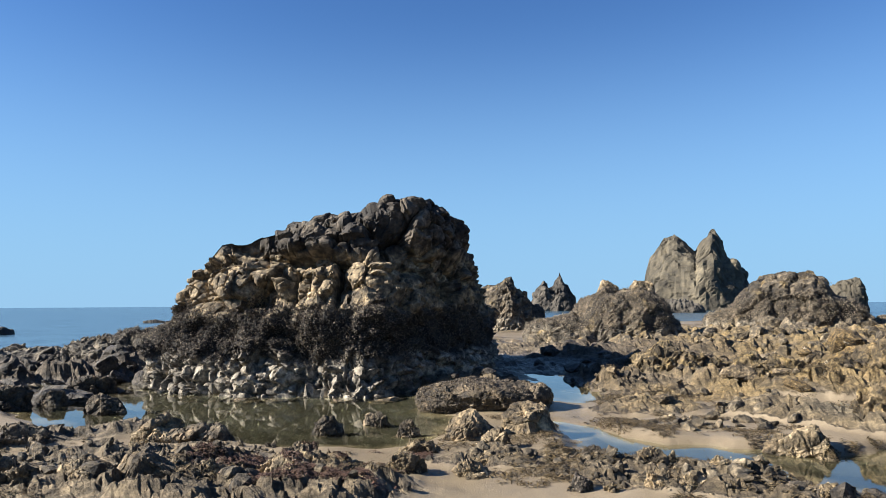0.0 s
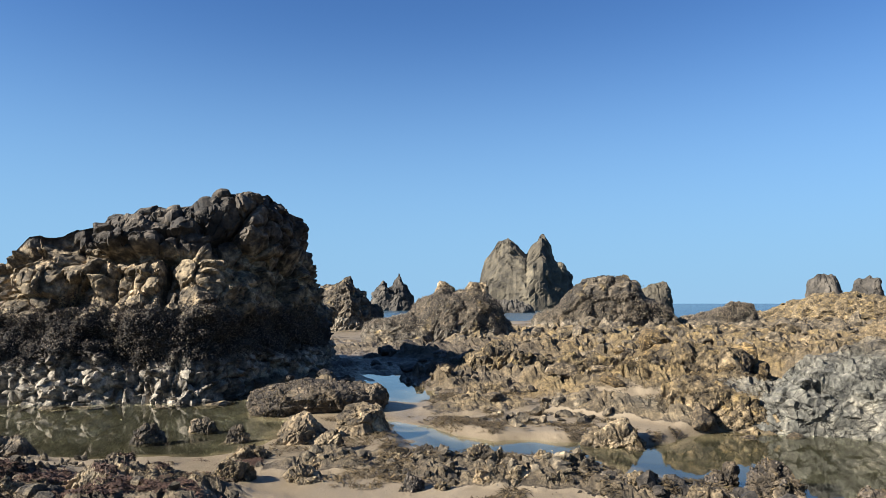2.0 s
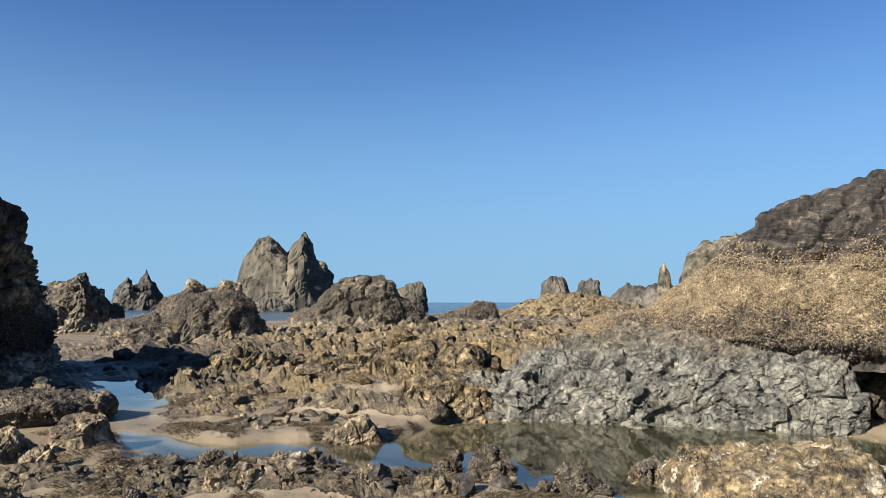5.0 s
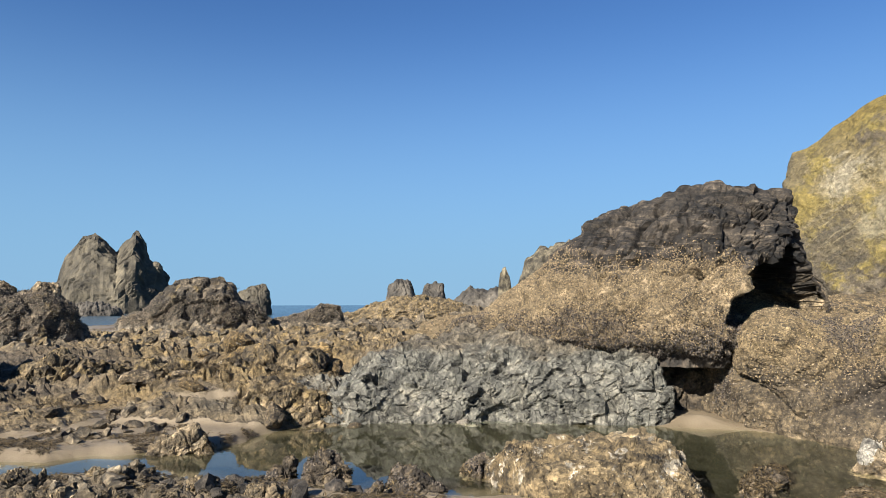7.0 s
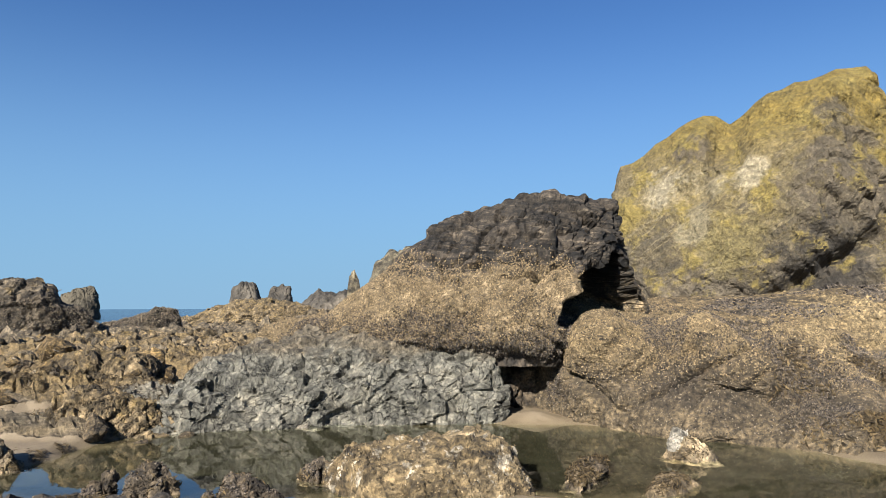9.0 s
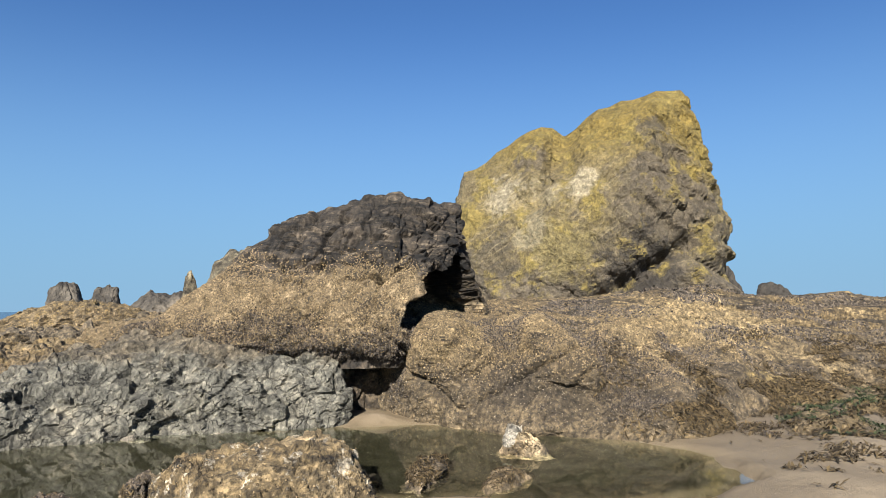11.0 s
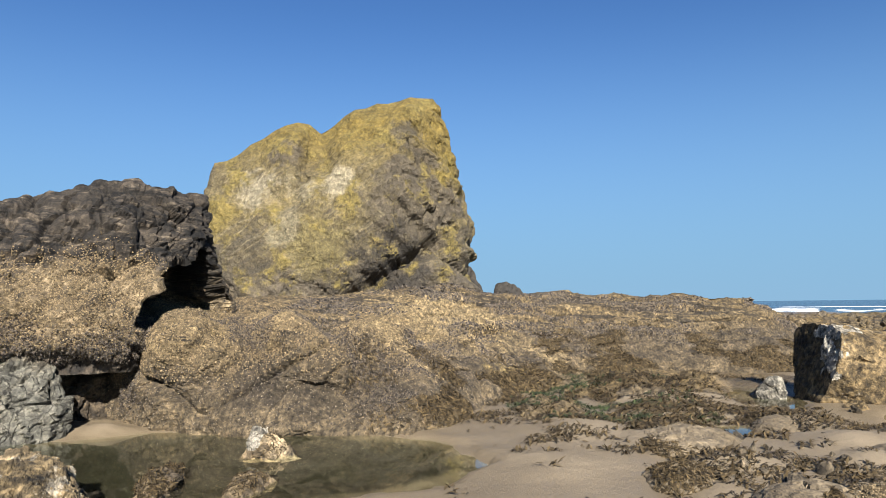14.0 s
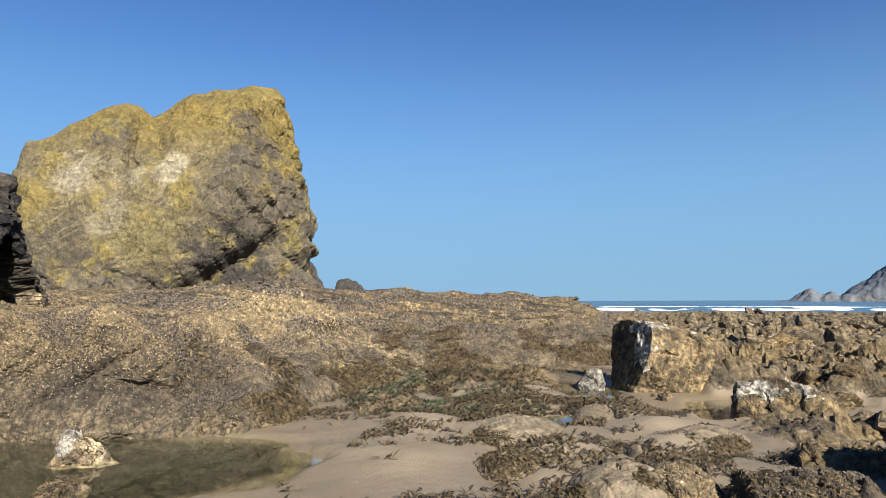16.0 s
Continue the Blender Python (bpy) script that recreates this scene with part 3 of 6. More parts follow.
SMALL_POOLS = [
    [(2.9, 7.75), (3.6, 7.7), (4.2, 7.4), (4.9, 7.7), (6.0, 8.0), (7.2, 7.3), (8.3, 6.2), (8.9, 5.0), (9.1, 4.5), (9.15, 4.0), (9.5, 3.3), (9.7, 2.3), (9.5, 1.2), (9.0, 0.3), (8.4, -0.4), (7.4, -0.7), (6.6, -0.1), (6.2, 1.2), (5.9, 2.2), (4.9, 3.9), (4.1, 4.5), (3.7, 5.3), (3.1, 6.3), (2.8, 7.2)],
    [(8.5, -5.65), (9.3, -5.95), (10.2, -6.6), (10.3, -7.2), (9.6, -7.0), (9.0, -6.5), (8.6, -6.05)],
    [(8.4, -3.4), (9.3, -3.3), (9.7, -4.1), (8.8, -4.35)],
    [(10.6, -5.3), (11.4, -5.0), (12.6, -5.0), (13.6, -5.6), (12.6, -5.9), (11.4, -5.9)],
]
POOLS = GREAT_POOL + SMALL_POOLS
# smooth swells of sand, mostly matted with weed: x, y, half length, half width, turn, height
SWELLS = [(9.45, 4.1, 0.35, 0.25, 60, 0.08), (7.3, -1.4, 1.1, 0.7, -20, 0.087), (8.9, -1.8, 1.2, 0.5, -20, 0.099), (8.7, -2.9, 1.1, 0.45, -30, 0.124), (7.1, -2.9, 0.8, 0.45, -40, 0.124), (6.4, -2.6, 0.6, 0.4, -40, 0.099), (10.4, -3.1, 1.3, 0.5, -20, 0.112), (6.1, -3.6, 0.7, 0.45, -50, 0.136), (9.6, -4.8, 1.0, 0.6, -30, 0.124), (11.6, -4.0, 1.2, 0.6, -20, 0.124), (8.0, -4.6, 0.8, 0.5, -40, 0.124), (7.2, -4.3, 0.6, 0.4, -50, 0.112), (8.7, -5.8, 0.6, 0.4, -40, 0.124)]
# outcrops of the reef: x, y, half length, half width, turn in degrees, height, evenness
REEF_NEAR = [
    (-3.8, 6.3, 2.4, 1.35, 20, 0.15),
    (-1.6, 5.9, 1.5, 0.9, -5, 0.14),
    (-5.0, 8.0, 1.4, 0.6, 30, 0.12),
    (-7.4, 10.6, 0.9, 0.5, 10, 0.1),
    (0.6, 7.15, 0.9, 0.35, 5, 0.08),
    (2.1, 6.1, 1.1, 0.65, -25, 0.1),
    (2.9, 5.2, 0.7, 0.35, -35, 0.1),
    (4.3, 4.2, 0.4, 0.25, -40, 0.1),
    (-9.5, 15.5, 2.5, 1.6, 20, 0.3),
    (-7.0, 17.5, 2.4, 1.3, 0, 0.4),
]
REEF_POOL = [
    (-12, 19, 4, 2.2, 20, 0.2),
    (-6.4, 13.2, 0.9, 0.6, 0, 0.25),
    (-8.3, 12.6, 1.0, 0.7, 0, 0.2),
    (-2.4, 13.2, 3.2, 0.8, 3, 0.2),
    (0.2, 13.2, 1.4, 0.7, 0, 0.25),
    (4.6, 14.6, 2.2, 1.7, 20, 0.3),
    (6.6, 13.4, 2.2, 1.5, 10, 0.35),
    (7.4, 11.8, 2.2, 1.8, -30, 0.4),
    (5.4, 12.3, 0.8, 0.5, 0, 0.25),
    (5.7, 8.5, 1.25, 0.8, -30, 0.15),
    (4.8, 9.3, 0.9, 0.7, -20, 0.2),
    (7.0, 9.3, 1.6, 1.2, -30, 0.35),
    (3.0, 10.4, 0.9, 0.5, 10, 0.12),
    (9.0, 14.5, 3.5, 2.4, 0, 0.6),
]
REEF_BEHIND = [
    (13, 17, 5, 3, -30, 0.6),
    (17, 22, 7, 4, -30, 0.5),
    (10, 22, 6, 4, 0, 0.4),
    (15, 29, 8, 4, -10, 0.4),
    (24, 26, 8, 6, -40, 0.45),
    (5, 24, 3, 3, 0, 0.2),
    (11, 11.5, 2.2, 1.6, -40, 0.7),
    (15, 11, 4, 3, -50, 0.7),
    (27, 18, 8, 6, -60, 0.9),
    (36, 40, 14, 8, -45, 0.3),
    (10.5, -9.0, 2.0, 1.3, 40, 0.4),
    (13.5, -9.0, 2.0, 1.4, 40, 0.5),
    (16, -12, 4, 2.2, 30, 0.5),
    (12, -12.5, 4, 2.4, 40, 0.5),
]
REEF_FAR = [
    (13.0, -3.6, 2.6, 1.8, -35, 0.12),
    (10.8, -1.9, 1.4, 0.6, -20, 0.12),
    (20, -17, 8, 4, 40, 0.5),
    (28, -22, 10, 5, 40, 0.4),
    (20, -27, 10, 5, 50, 0.35),
    (40, -30, 16, 7, 40, 0.4),
    (55, -45, 18, 8, 40, 0.35),
    (7.2, -6.4, 1.2, 0.9, -45, 0.15),
    (5.9, -5.6, 1.0, 0.8, -45, 0.12),
]
OUTCROPS = REEF_NEAR + REEF_POOL + REEF_BEHIND + REEF_FAR
SHORE = [(-180, 60), (-60, 24), (-34, 23), (-20, 27), (-5, 44), (12, 62), (25, 66), (38, 66), (48, 110), (75, 130), (105, 150), (115, 115), (125, 100), (140, 90), (180, 60)]


def inside_depth(x, y, poly):
    """Metres inside a closed outline; outside, minus."""
    p = np.asarray(poly, float)
    q = np.roll(p, -1, 0)
    best, odd = np.full(x.shape, 1e9), np.zeros(x.shape, bool)
    for (ax, ay), (bx, by) in zip(p, q):
        ex, ey = bx - ax, by - ay
        t = np.clip(((x - ax) * ex + (y - ay) * ey) / (ex * ex + ey * ey), 0, 1)
        best = np.minimum(best, np.hypot(x - ax - t * ex, y - ay - t * ey))
        odd ^= ((ay > y) != (by > y)) & (x < ex * (y - ay) / (ey if abs(ey) > 1e-9 else 1e-9) + ax)
    return np.where(odd, best, -best)


def swell(x, y):
    """How far a place is on one of the sand swells, 0 to 1, and the rise there."""
    on, rise = np.zeros(len(x)), np.zeros(len(x))
    for ox, oy, la, lb, turn, h in SWELLS:
        c, s = math.cos(radians(turn)), math.sin(radians(turn))
        u, v = ((x - ox) * c + (y - oy) * s) / la, (-(x - ox) * s + (y - oy) * c) / lb
        m = np.exp(-1.4 * (u * u + v * v))
        on, rise = np.maximum(on, m), np.maximum(rise, h * m)
    return on, rise


def land(x, y, detail=True):
    """Height of the beach and reef, and what lies there: rocky, ochre, grey, dark."""
    p = np.stack([x, y, x * 0], 1)
    r = np.hypot(x, y)
    az = np.degrees(np.arctan2(x, y))
    z = 0.055 + 0.04 * fbm(p * 0.35, 3, 3) + 0.02 * fbm(p * 1.3, 2, 4)
    wob = fbm(p * 0.8, 4, 5) * 0.35
    rock = np.zeros(len(x))
    lift = np.zeros(len(x))
    for ox, oy, la, lb, turn, h in OUTCROPS:
        c, s = math.cos(radians(turn)), math.sin(radians(turn))
        u, v = ((x - ox) * c + (y - oy) * s) / la, (-(x - ox) * s + (y - oy) * c) / lb
        e = np.sqrt(u * u + v * v) + wob * min(1.0, 0.9 / lb + 0.4)
        m = sstep(1.15, 0.62, e)
        rock = np.maximum(rock, m)
        lift = np.maximum(lift, h * m)
    # far reef: rocky everywhere, with sandy gaps
    field = np.maximum(sstep(12, 18, r), sstep(10.2, 12.0, r) * sstep(11, 15, az) * sstep(80, 60, az)) * sstep(-0.25, 0.25, fbm(p * 0.22, 3, 8) + 0.25)
    rock = np.maximum(rock, field)
    if detail:
        f1, f2, rnd, tl = cells(p / 0.75 + 0.12 * np.stack([vnoise(p * 2.1, 41), vnoise(p * 2.1, 42), x * 0], 1), 50)
        g1, g2, rn2, tl2 = cells(p / 0.27 + 0.1 * np.stack([vnoise(p * 5, 43), vnoise(p * 5, 44), x * 0], 1), 60)
        k1, k2, rn3, tl3 = cells(p / 2.1, 70)
        big = sstep(10, 22, r)
        h1, h2, rn4, tl4 = cells(p / 0.115, 80)
        bump = 0.16 * (rnd - 0.5) * sstep(0, 0.1, f2 - f1) + 0.15 * tl - 0.08 * np.exp(-(f2 - f1) / 0.06)
        bump += 0.10 * (rn2 - 0.5) * sstep(0, 0.1, g2 - g1) + 0.10 * tl2 - 0.05 * np.exp(-(g2 - g1) / 0.08) + 0.03 * (rn4 - 0.5) + 0.06 * tl4
        bump += big * 0.18 * (rn3 - 0.5) * sstep(0, 0.2, k2 - k1) + 0.05 * fbm(p * 2.2, 5, 12, 0.6)
        lift = lift + rock * bump * (0.35 + 0.65 * np.clip(lift / 0.45, 0, 1))
    z = z + lift + swell(x, y)[1]
    # pools
    deep = np.full(len(x), -9.0)
    for poly in POOLS:
        near = inside_depth(x, y, poly)
        deep = np.maximum(deep, near)
    deep = deep + 0.12 * fbm(p * 1.1, 4, 21) - 0.9 * np.maximum(0, lift - 0.16) * (deep < 0.6)
    bed = -0.02 - 0.16 * sstep(0.0, 0.9, deep) + 0.03 * fbm(p * 2.5, 3, 22) + 0.4 * np.maximum(0, lift - 0.05)
    z = z + (np.minimum(z, bed) - z) * sstep(-0.25, 0.05, deep)
    # down to the sea
    shore = np.interp(az, [a for a, _ in SHORE], [b for _, b in SHORE]) + 6 * vnoise(p * 0.08, 30) + 3 * vnoise(p * 0.3, 33)
    z = z - 1.6 * sstep(-3, 9, r - shore) - 2.5 * sstep(5, 60, r - shore)
    ochre = sstep(8, 13, r) * sstep(8, 16, az) * 0.95 + sstep(100, 116, az) * 0.9
    grey = sstep(0.9, 0.3, np.hypot((x - 6.6) / 2.6, (y - 9.0) / 1.6)) * 0.7
    # the last term paints the great rock's cast shadow into the ground colour
    dark = sstep(8, -6, az) * sstep(7, 10, r) * 0.45 + sstep(14, 20, r) * sstep(0, -12, az) * 0.4 + sstep(2.5, 1.0, np.hypot((x - 3.6) / 2.2, (y - 18.5) / 3.0)) * 0.8
    return z, rock, np.clip(ochre, 0, 1), np.clip(grey, 0, 1), np.clip(dark, 0, 1)


def build_ground():
    # rings that widen with distance; finer where the camera looks
    fine = np.radians(np.arange(-40, 141, 0.22))
    rough = np.radians(np.arange(141, 320, 2.5))
    th = np.concatenate([fine, rough])
    r = np.concatenate([[0.001, 1.0, 2.0, 3.0], np.exp(np.linspace(math.log(3.8), math.log(75), 320)), np.exp(np.linspace(math.log(80), math.log(4200), 30))])
    R, TH = np.meshgrid(r, th, indexing="ij")
    x, y = (R * np.sin(TH)).ravel(), (R * np.cos(TH)).ravel()
    z, rock, ochre, grey, dark = land(x, y)
    near = sstep(4.8, 3.4, R.ravel())
    z = z * (1 - near) + 0.05 * near
    q = grid_quads(len(th), len(r), True)[:, ::-1]
    me = mesh_from("ground", np.stack([x, y, z], 1), q, M_GROUND, smooth=rock[q].mean(1) < 0.45, attrs={"rocky": rock, "ochre": ochre, "grey": grey, "dark": dark})
    thing("ground", me, "wet tan sand with low brown tidal reef rock", "ground", kind="structure")


def build_pools():
    """Each pool's water: square cells where it lies, reaching a little under its banks; no cell belongs to two pools."""
    c = 0.1
    gx, gy = np.meshgrid(np.arange(-10.4, 14.4, c), np.arange(-7.8, 17.0, c))
    gx, gy = gx.ravel(), gy.ravel()
    depth = np.stack([inside_depth(gx + c / 2, gy + c / 2, poly) for poly in POOLS])
    owner = np.where(depth.max(0) > -0.32, depth.argmax(0), -1)
    for k in range(len(POOLS)):
        x, y = gx[owner == k], gy[owner == k]
        v = np.stack([np.stack([x + a * c, y + b * c, x * 0], 1) for a, b in ((0, 0), (1, 0), (1, 1), (0, 1))], 1).reshape(-1, 3)
        me = mesh_from("pool", v, np.arange(len(v)).reshape(-1, 4), M_POOL, smooth=False)
        ob = thing("tide_pool", me, "still shallow tide pool reflecting the blue sky", "tide pool", "tide pools on the beach", "structure")
        ob.visible_shadow = False


SEA = -0.35


def build_sea():
    th = np.radians(np.arange(-75, 165, 0.6))
    r = np.concatenate([np.exp(np.linspace(math.log(18), math.log(420), 170)), np.exp(np.linspace(math.log(450), math.log(4600), 20))])
    R, TH = np.meshgrid(r, th, indexing="ij")
    x, y = (R * np.sin(TH)).ravel(), (R * np.cos(TH)).ravel()
    p = np.stack([x, y, x * 0], 1)
    rr, az = R.ravel(), np.degrees(TH.ravel())
    # long swells, breaking along the beach beyond the reef
    ph = rr / 22 + 1.3 * fbm(p * 0.012, 3, 90)
    swell = np.maximum(0, np.sin(ph)) ** 3
    surf = sstep(95, 104, az) * sstep(330, 240, rr) * sstep(95, 125, rr) + 0.2 * sstep(-12, -24, az) * sstep(75, 40, rr)
    z = SEA + 0.06 * fbm(p * 0.25, 3, 91) + 0.12 * swell * sstep(30, 80, rr) * sstep(600, 300, rr)
    z += 0.5 * surf * swell * (0.4 + 0.6 * sstep(-0.2, 0.4, fbm(p * 0.02, 3, 92)))
    line = np.maximum(0, np.sin(rr / 17 + 1.8 * fbm(p * 0.01, 3, 94))) ** 2
    gap = sstep(-0.7, 0.0, fbm(np.stack([az * 0.35, rr * 0.02, az * 0], 1), 3, 95))
    foam = surf * (0.12 + 0.78 * line * gap) + 0.1 * swell * sstep(300, 60, rr)
    me = mesh_from("sea", np.stack([x, y, z], 1), grid_quads(len(th), len(r), False)[:, ::-1], M_SEA, attrs={"foam": foam})
    thing("sea", me, "calm blue ocean with white surf lines", "water", kind="structure")


build_ground()
build_pools()
build_sea()

# ---- the great rocks ----


def rubble(amp, size, seed, fine=0.35, rough=0.3):
    """Relief of broken rock: blocks at three scales and a rough skin."""
    def relief(p):
        d = blocks(p, size, seed, 0.4, 1.5) + 0.5 * blocks(p, size * 0.45, seed + 5, 0.4, 1.5) + fine * 0.5 * blocks(p, size * 0.19, seed + 9, 0.35, 1.5)
        return amp * (d - 0.2) + amp * rough * 0.5 * fbm(p / size * 2.2, 5, seed + 3, 0.55)
    return relief


def facets(p, size, seed):
    """Broad tilted faces that meet without steps, about -0.5 to 0.5."""
    q = p / size
    f1, f2, rnd, tl = cells(q + 0.1 * np.stack([vnoise(q * 1.3, seed + k) for k in (31, 32, 33)], 1), seed)
    return (tl + 0.6 * (rnd - 0.5)) * sstep(0, 0.3, f2 - f1)


def jag(crest, step, amp, seed):
    """A crest line broken into uneven teeth."""
    c = np.asarray(crest, float)
    s = np.concatenate([[0], np.cumsum(np.linalg.norm(np.diff(c[:, :2], axis=0), axis=1))])
    w = np.linspace(0, s[-1], max(len(c), int(s[-1] / step)))
    p = np.stack([np.interp(w, s, c[:, k]) for k in range(3)], 1)
    q = np.stack([w / step * 0.7, w * 0, w * 0], 1)
    p[:, 2] += amp * (0.6 * vnoise(q, seed) + 0.6 * vnoise(q * 2.3, seed + 1))
    return p


def crust(parent, P, N, on, mat, label, out=0.006):
    """A thin crust over the faces of a rock where on(p, n) holds."""
    nv, nu, _ = P.shape
    q = grid_quads(nu, nv, True)
    if np.cross(P[0, :, :2], np.roll(P[0, :, :2], -1, 0)).sum() < 0:
        q = q[:, ::-1]
    v = (P + N * out).reshape(-1, 3)
    q = q[on(v[q].mean(1), N.reshape(-1, 3)[q].mean(1))]
    use, inv = np.unique(q, return_inverse=True)
    return part("white_crust", mesh_from("crust", v[use], inv.reshape(-1, 4), mat, False), parent, label, "stuff")


def big_rock():
    foot = [(-6.3, 14.3), (-5.5, 13.5), (-4.4, 12.95), (-2.9, 12.35), (-1.75, 11.9), (-1.2, 11.95), (-0.9, 12.45), (-0.4, 13.2), (0.15, 14.0), (0.75, 14.8), (1.1, 15.8), (1.35, 17.4), (1.4, 20.0), (0.5, 21.6), (-1.6, 21.2), (-4.0, 18.6), (-5.6, 15.6)]
    crest = [(-4.7, 13.75, 2.5), (-4.3, 13.8, 2.85), (-3.75, 13.95, 3.0), (-3.2, 14.0, 3.15), (-2.5, 14.1, 3.45), (-1.7, 14.2, 3.6), (-0.95, 14.3, 3.76), (-0.45, 14.4, 3.8), (-0.05, 14.9, 3.72), (0.2, 15.6, 3.55), (0.2, 17.0, 3.4), (0.1, 18.2, 3.2), (-0.5, 19.8, 2.8)]
    profile = [(0, 0), (0.1, 0.1), (0.2, 0.25), (0.25, 0.33), (0.28, 0.45), (0.42, 0.56), (0.55, 0.74), (0.74, 0.92), (1, 1)]

    def relief(p):
        z = p[:, 2]
        zw = z + 0.4 * fbm(p * 0.9, 4, 116)
        low = sstep(1.05, 0.6, zw)
        mid = sstep(1.8, 1.35, zw) * (1 - low)
        high = 1 - np.maximum(low, mid)
        q = np.stack([p[:, 0] * 4.0, p[:, 1] * 4.0, z * 1.6], 1) + 0.3 * fbm(p * 1.5, 3, 118)[:, None]
        rib = np.abs(vnoise(q, 115))
        up = 0.42 * (blocks(p, 0.95, 100, 0.45, 1.8) + 0.5 * blocks(p, 0.45, 105, 0.45, 1.7)) + 0.07 * blocks(p, 0.19, 109, 0.4, 1.6)
        foot_rock = 0.1 + 0.15 * (0.45 - rib) + 0.11 * blocks(p, 0.4, 112, 0.5, 1.6) + 0.12 * blocks(p, 0.17, 113, 0.5, 1.7)
        big = 0.22 * vnoise(p * 0.55, 114)
        return big + high * up + low * foot_rock + mid * (0.1 + 0.16 * fbm(p * 1.8, 5, 111, 0.6))

    P, N = crag(foot, jag(crest, 0.16, 0.14, 130), -0.35, relief, 600, 175, profile=profile, pad=0.004, dense=lambda f: np.where(f[:, 1] < 15.5, 2.5, 1.0), calm=0.8, near_top=9)
    ob = thing("tidal_rock", crag_mesh("tidal_rock", P, M_BIG), "great dark fractured rock with tan and mussel bands", "rock")
    n = lambda p: fbm(p * 0.9, 4, 120)
    mussel_bed(ob, P, N, 24000, 0.05, lambda p, nn: sstep(0.55, 0.8, p[:, 2] + 0.25 * n(p)) * sstep(1.75, 1.4, p[:, 2] + 0.3 * n(p)) * (p[:, 1] < 16) + 1e-9, "crowded black and brown mussels", 7)
    return ob


def white_rock():
    hold = new("overhanging_rock")
    hold.location = (8.5, 6.5, 0)
    tagged(hold, "dark-topped overhanging rock with barnacle band on grey base", "rock")
    off = np.array([8.5, 6.5, 0])
    # grey cracked lower rock
    foot = [(6.0, 7.9), (6.9, 7.0), (7.7, 6.2), (8.3, 5.5), (8.75, 4.85), (9.15, 4.35), (9.6, 4.6), (10.6, 5.0), (11.0, 6.5), (10.0, 8.5), (8.0, 9.3), (6.6, 8.8)]
    crest = [(7.5, 8.0, 0.85), (8.6, 7.0, 1.2), (9.6, 5.7, 1.3)]

    def grey_relief(p):
        f1, f2, rnd, tl = cells(p / (0.5, 0.5, 0.34) + 0.15 * np.stack([vnoise(p * 3, k) for k in (1, 2, 3)], 1), 140)
        g1, g2, rn2, tl2 = cells(p / 0.17, 141)
        e = f2 - f1
        return 0.07 * (rnd - 0.4) * sstep(0, 0.1, e) + 0.12 * tl - 0.03 * np.exp(-e / 0.05) + 0.07 * tl2 + 0.03 * (rn2 - 0.5) - 0.02 * np.exp(-(g2 - g1) / 0.1) + 0.14 * fbm(p * 0.9, 4, 142)

    P, N = crag(foot, crest, -0.3, grey_relief, 420, 115, 2.4)
    part("grey_base", crag_mesh("grey_base", P - off, M_GREY), hold, "pale grey cracked basalt base at the pool")
    # dark upper rock with a bulging band of barnacles
    foot2 = [(8.5, 8.3), (8.4, 7.4), (8.5, 6.4), (8.85, 5.4), (9.2, 4.5), (9.6, 3.7), (10.4, 3.3), (11.8, 3.2), (13.2, 4.2), (13.2, 6.5), (12.0, 8.2), (10.0, 9.2), (8.6, 9.0)]
    crest2 = [(9.4, 7.9, 1.5), (9.9, 7.3, 2.3), (10.3, 6.8, 2.84), (10.75, 6.2, 3.26), (11.2, 5.65, 3.45), (11.5, 5.1, 3.57), (11.8, 4.6, 3.6), (12.1, 3.95, 3.54), (12.25, 3.5, 3.42)]

    def shape2(p):
        z = p[:, 2]
        out = np.zeros_like(p)
        v = p[:, :2] - np.array([10.7, 6.0])
        k = 0.03 * sstep(0.9, 1.3, z) * sstep(2.0, 1.5, z) - 0.10 * sstep(1.7, 2.6, z) - 0.14 * sstep(1.15, 0.8, z)
        out[:, :2] = v * k[:, None]
        # the end towards the open shelf is hollowed
        s = p[:, 1] + 0.1 * (p[:, 0] - 9.6) + 0.45 * (z - 2.0) + 0.08 * vnoise(p * 1.7, 155)
        hol = sstep(3.62, 3.45, s) * sstep(3.2, 2.6, z) * sstep(1.2, 1.6, z) * sstep(9.45, 9.8, p[:, 0])
        out[:, 1] += 1.9 * hol
        return out

    slab = rubble(0.22, 0.9, 150, 0.6)

    def relief2(p):
        z = p[:, 2]
        band = sstep(2.35, 1.9, z + 0.3 * vnoise(p * 0.8, 151))
        lay = vnoise(np.stack([p[:, 0] * 0.5, p[:, 1] * 0.5, z * 5.0 + p[:, 0] * 0.7], 1), 152)
        return slab(p) * (1 - 0.75 * band) + 0.08 * lay * (1 - band) + band * 0.09 * fbm(p * 2.2, 5, 153, 0.6)

    P, N = crag(foot2, jag(crest2, 0.2, 0.07, 131), 0.75, relief2, 480, 135, 2.3, shape2, pad=0.015, calm=0.75)
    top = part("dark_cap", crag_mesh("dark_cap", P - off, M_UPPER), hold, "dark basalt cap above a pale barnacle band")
    P0 = P - off
    nz = lambda p: fbm(p * 0.9, 4, 160)
    mussel_bed(top, P0, N, 95000, 0.026, lambda p, nn: sstep(0.85, 1.0, p[:, 2]) * sstep(2.45, 1.9, p[:, 2] + 0.3 * nz(p)) * (nn[:, 0] < 0.4) * (np.linalg.norm(p - (3.0, -2.8, 1.95), axis=1) > 1.2) + 1e-9, "pale crowded barnacles", 8, M_BARNACLE, (BARNACLE, BARNACLE_F))
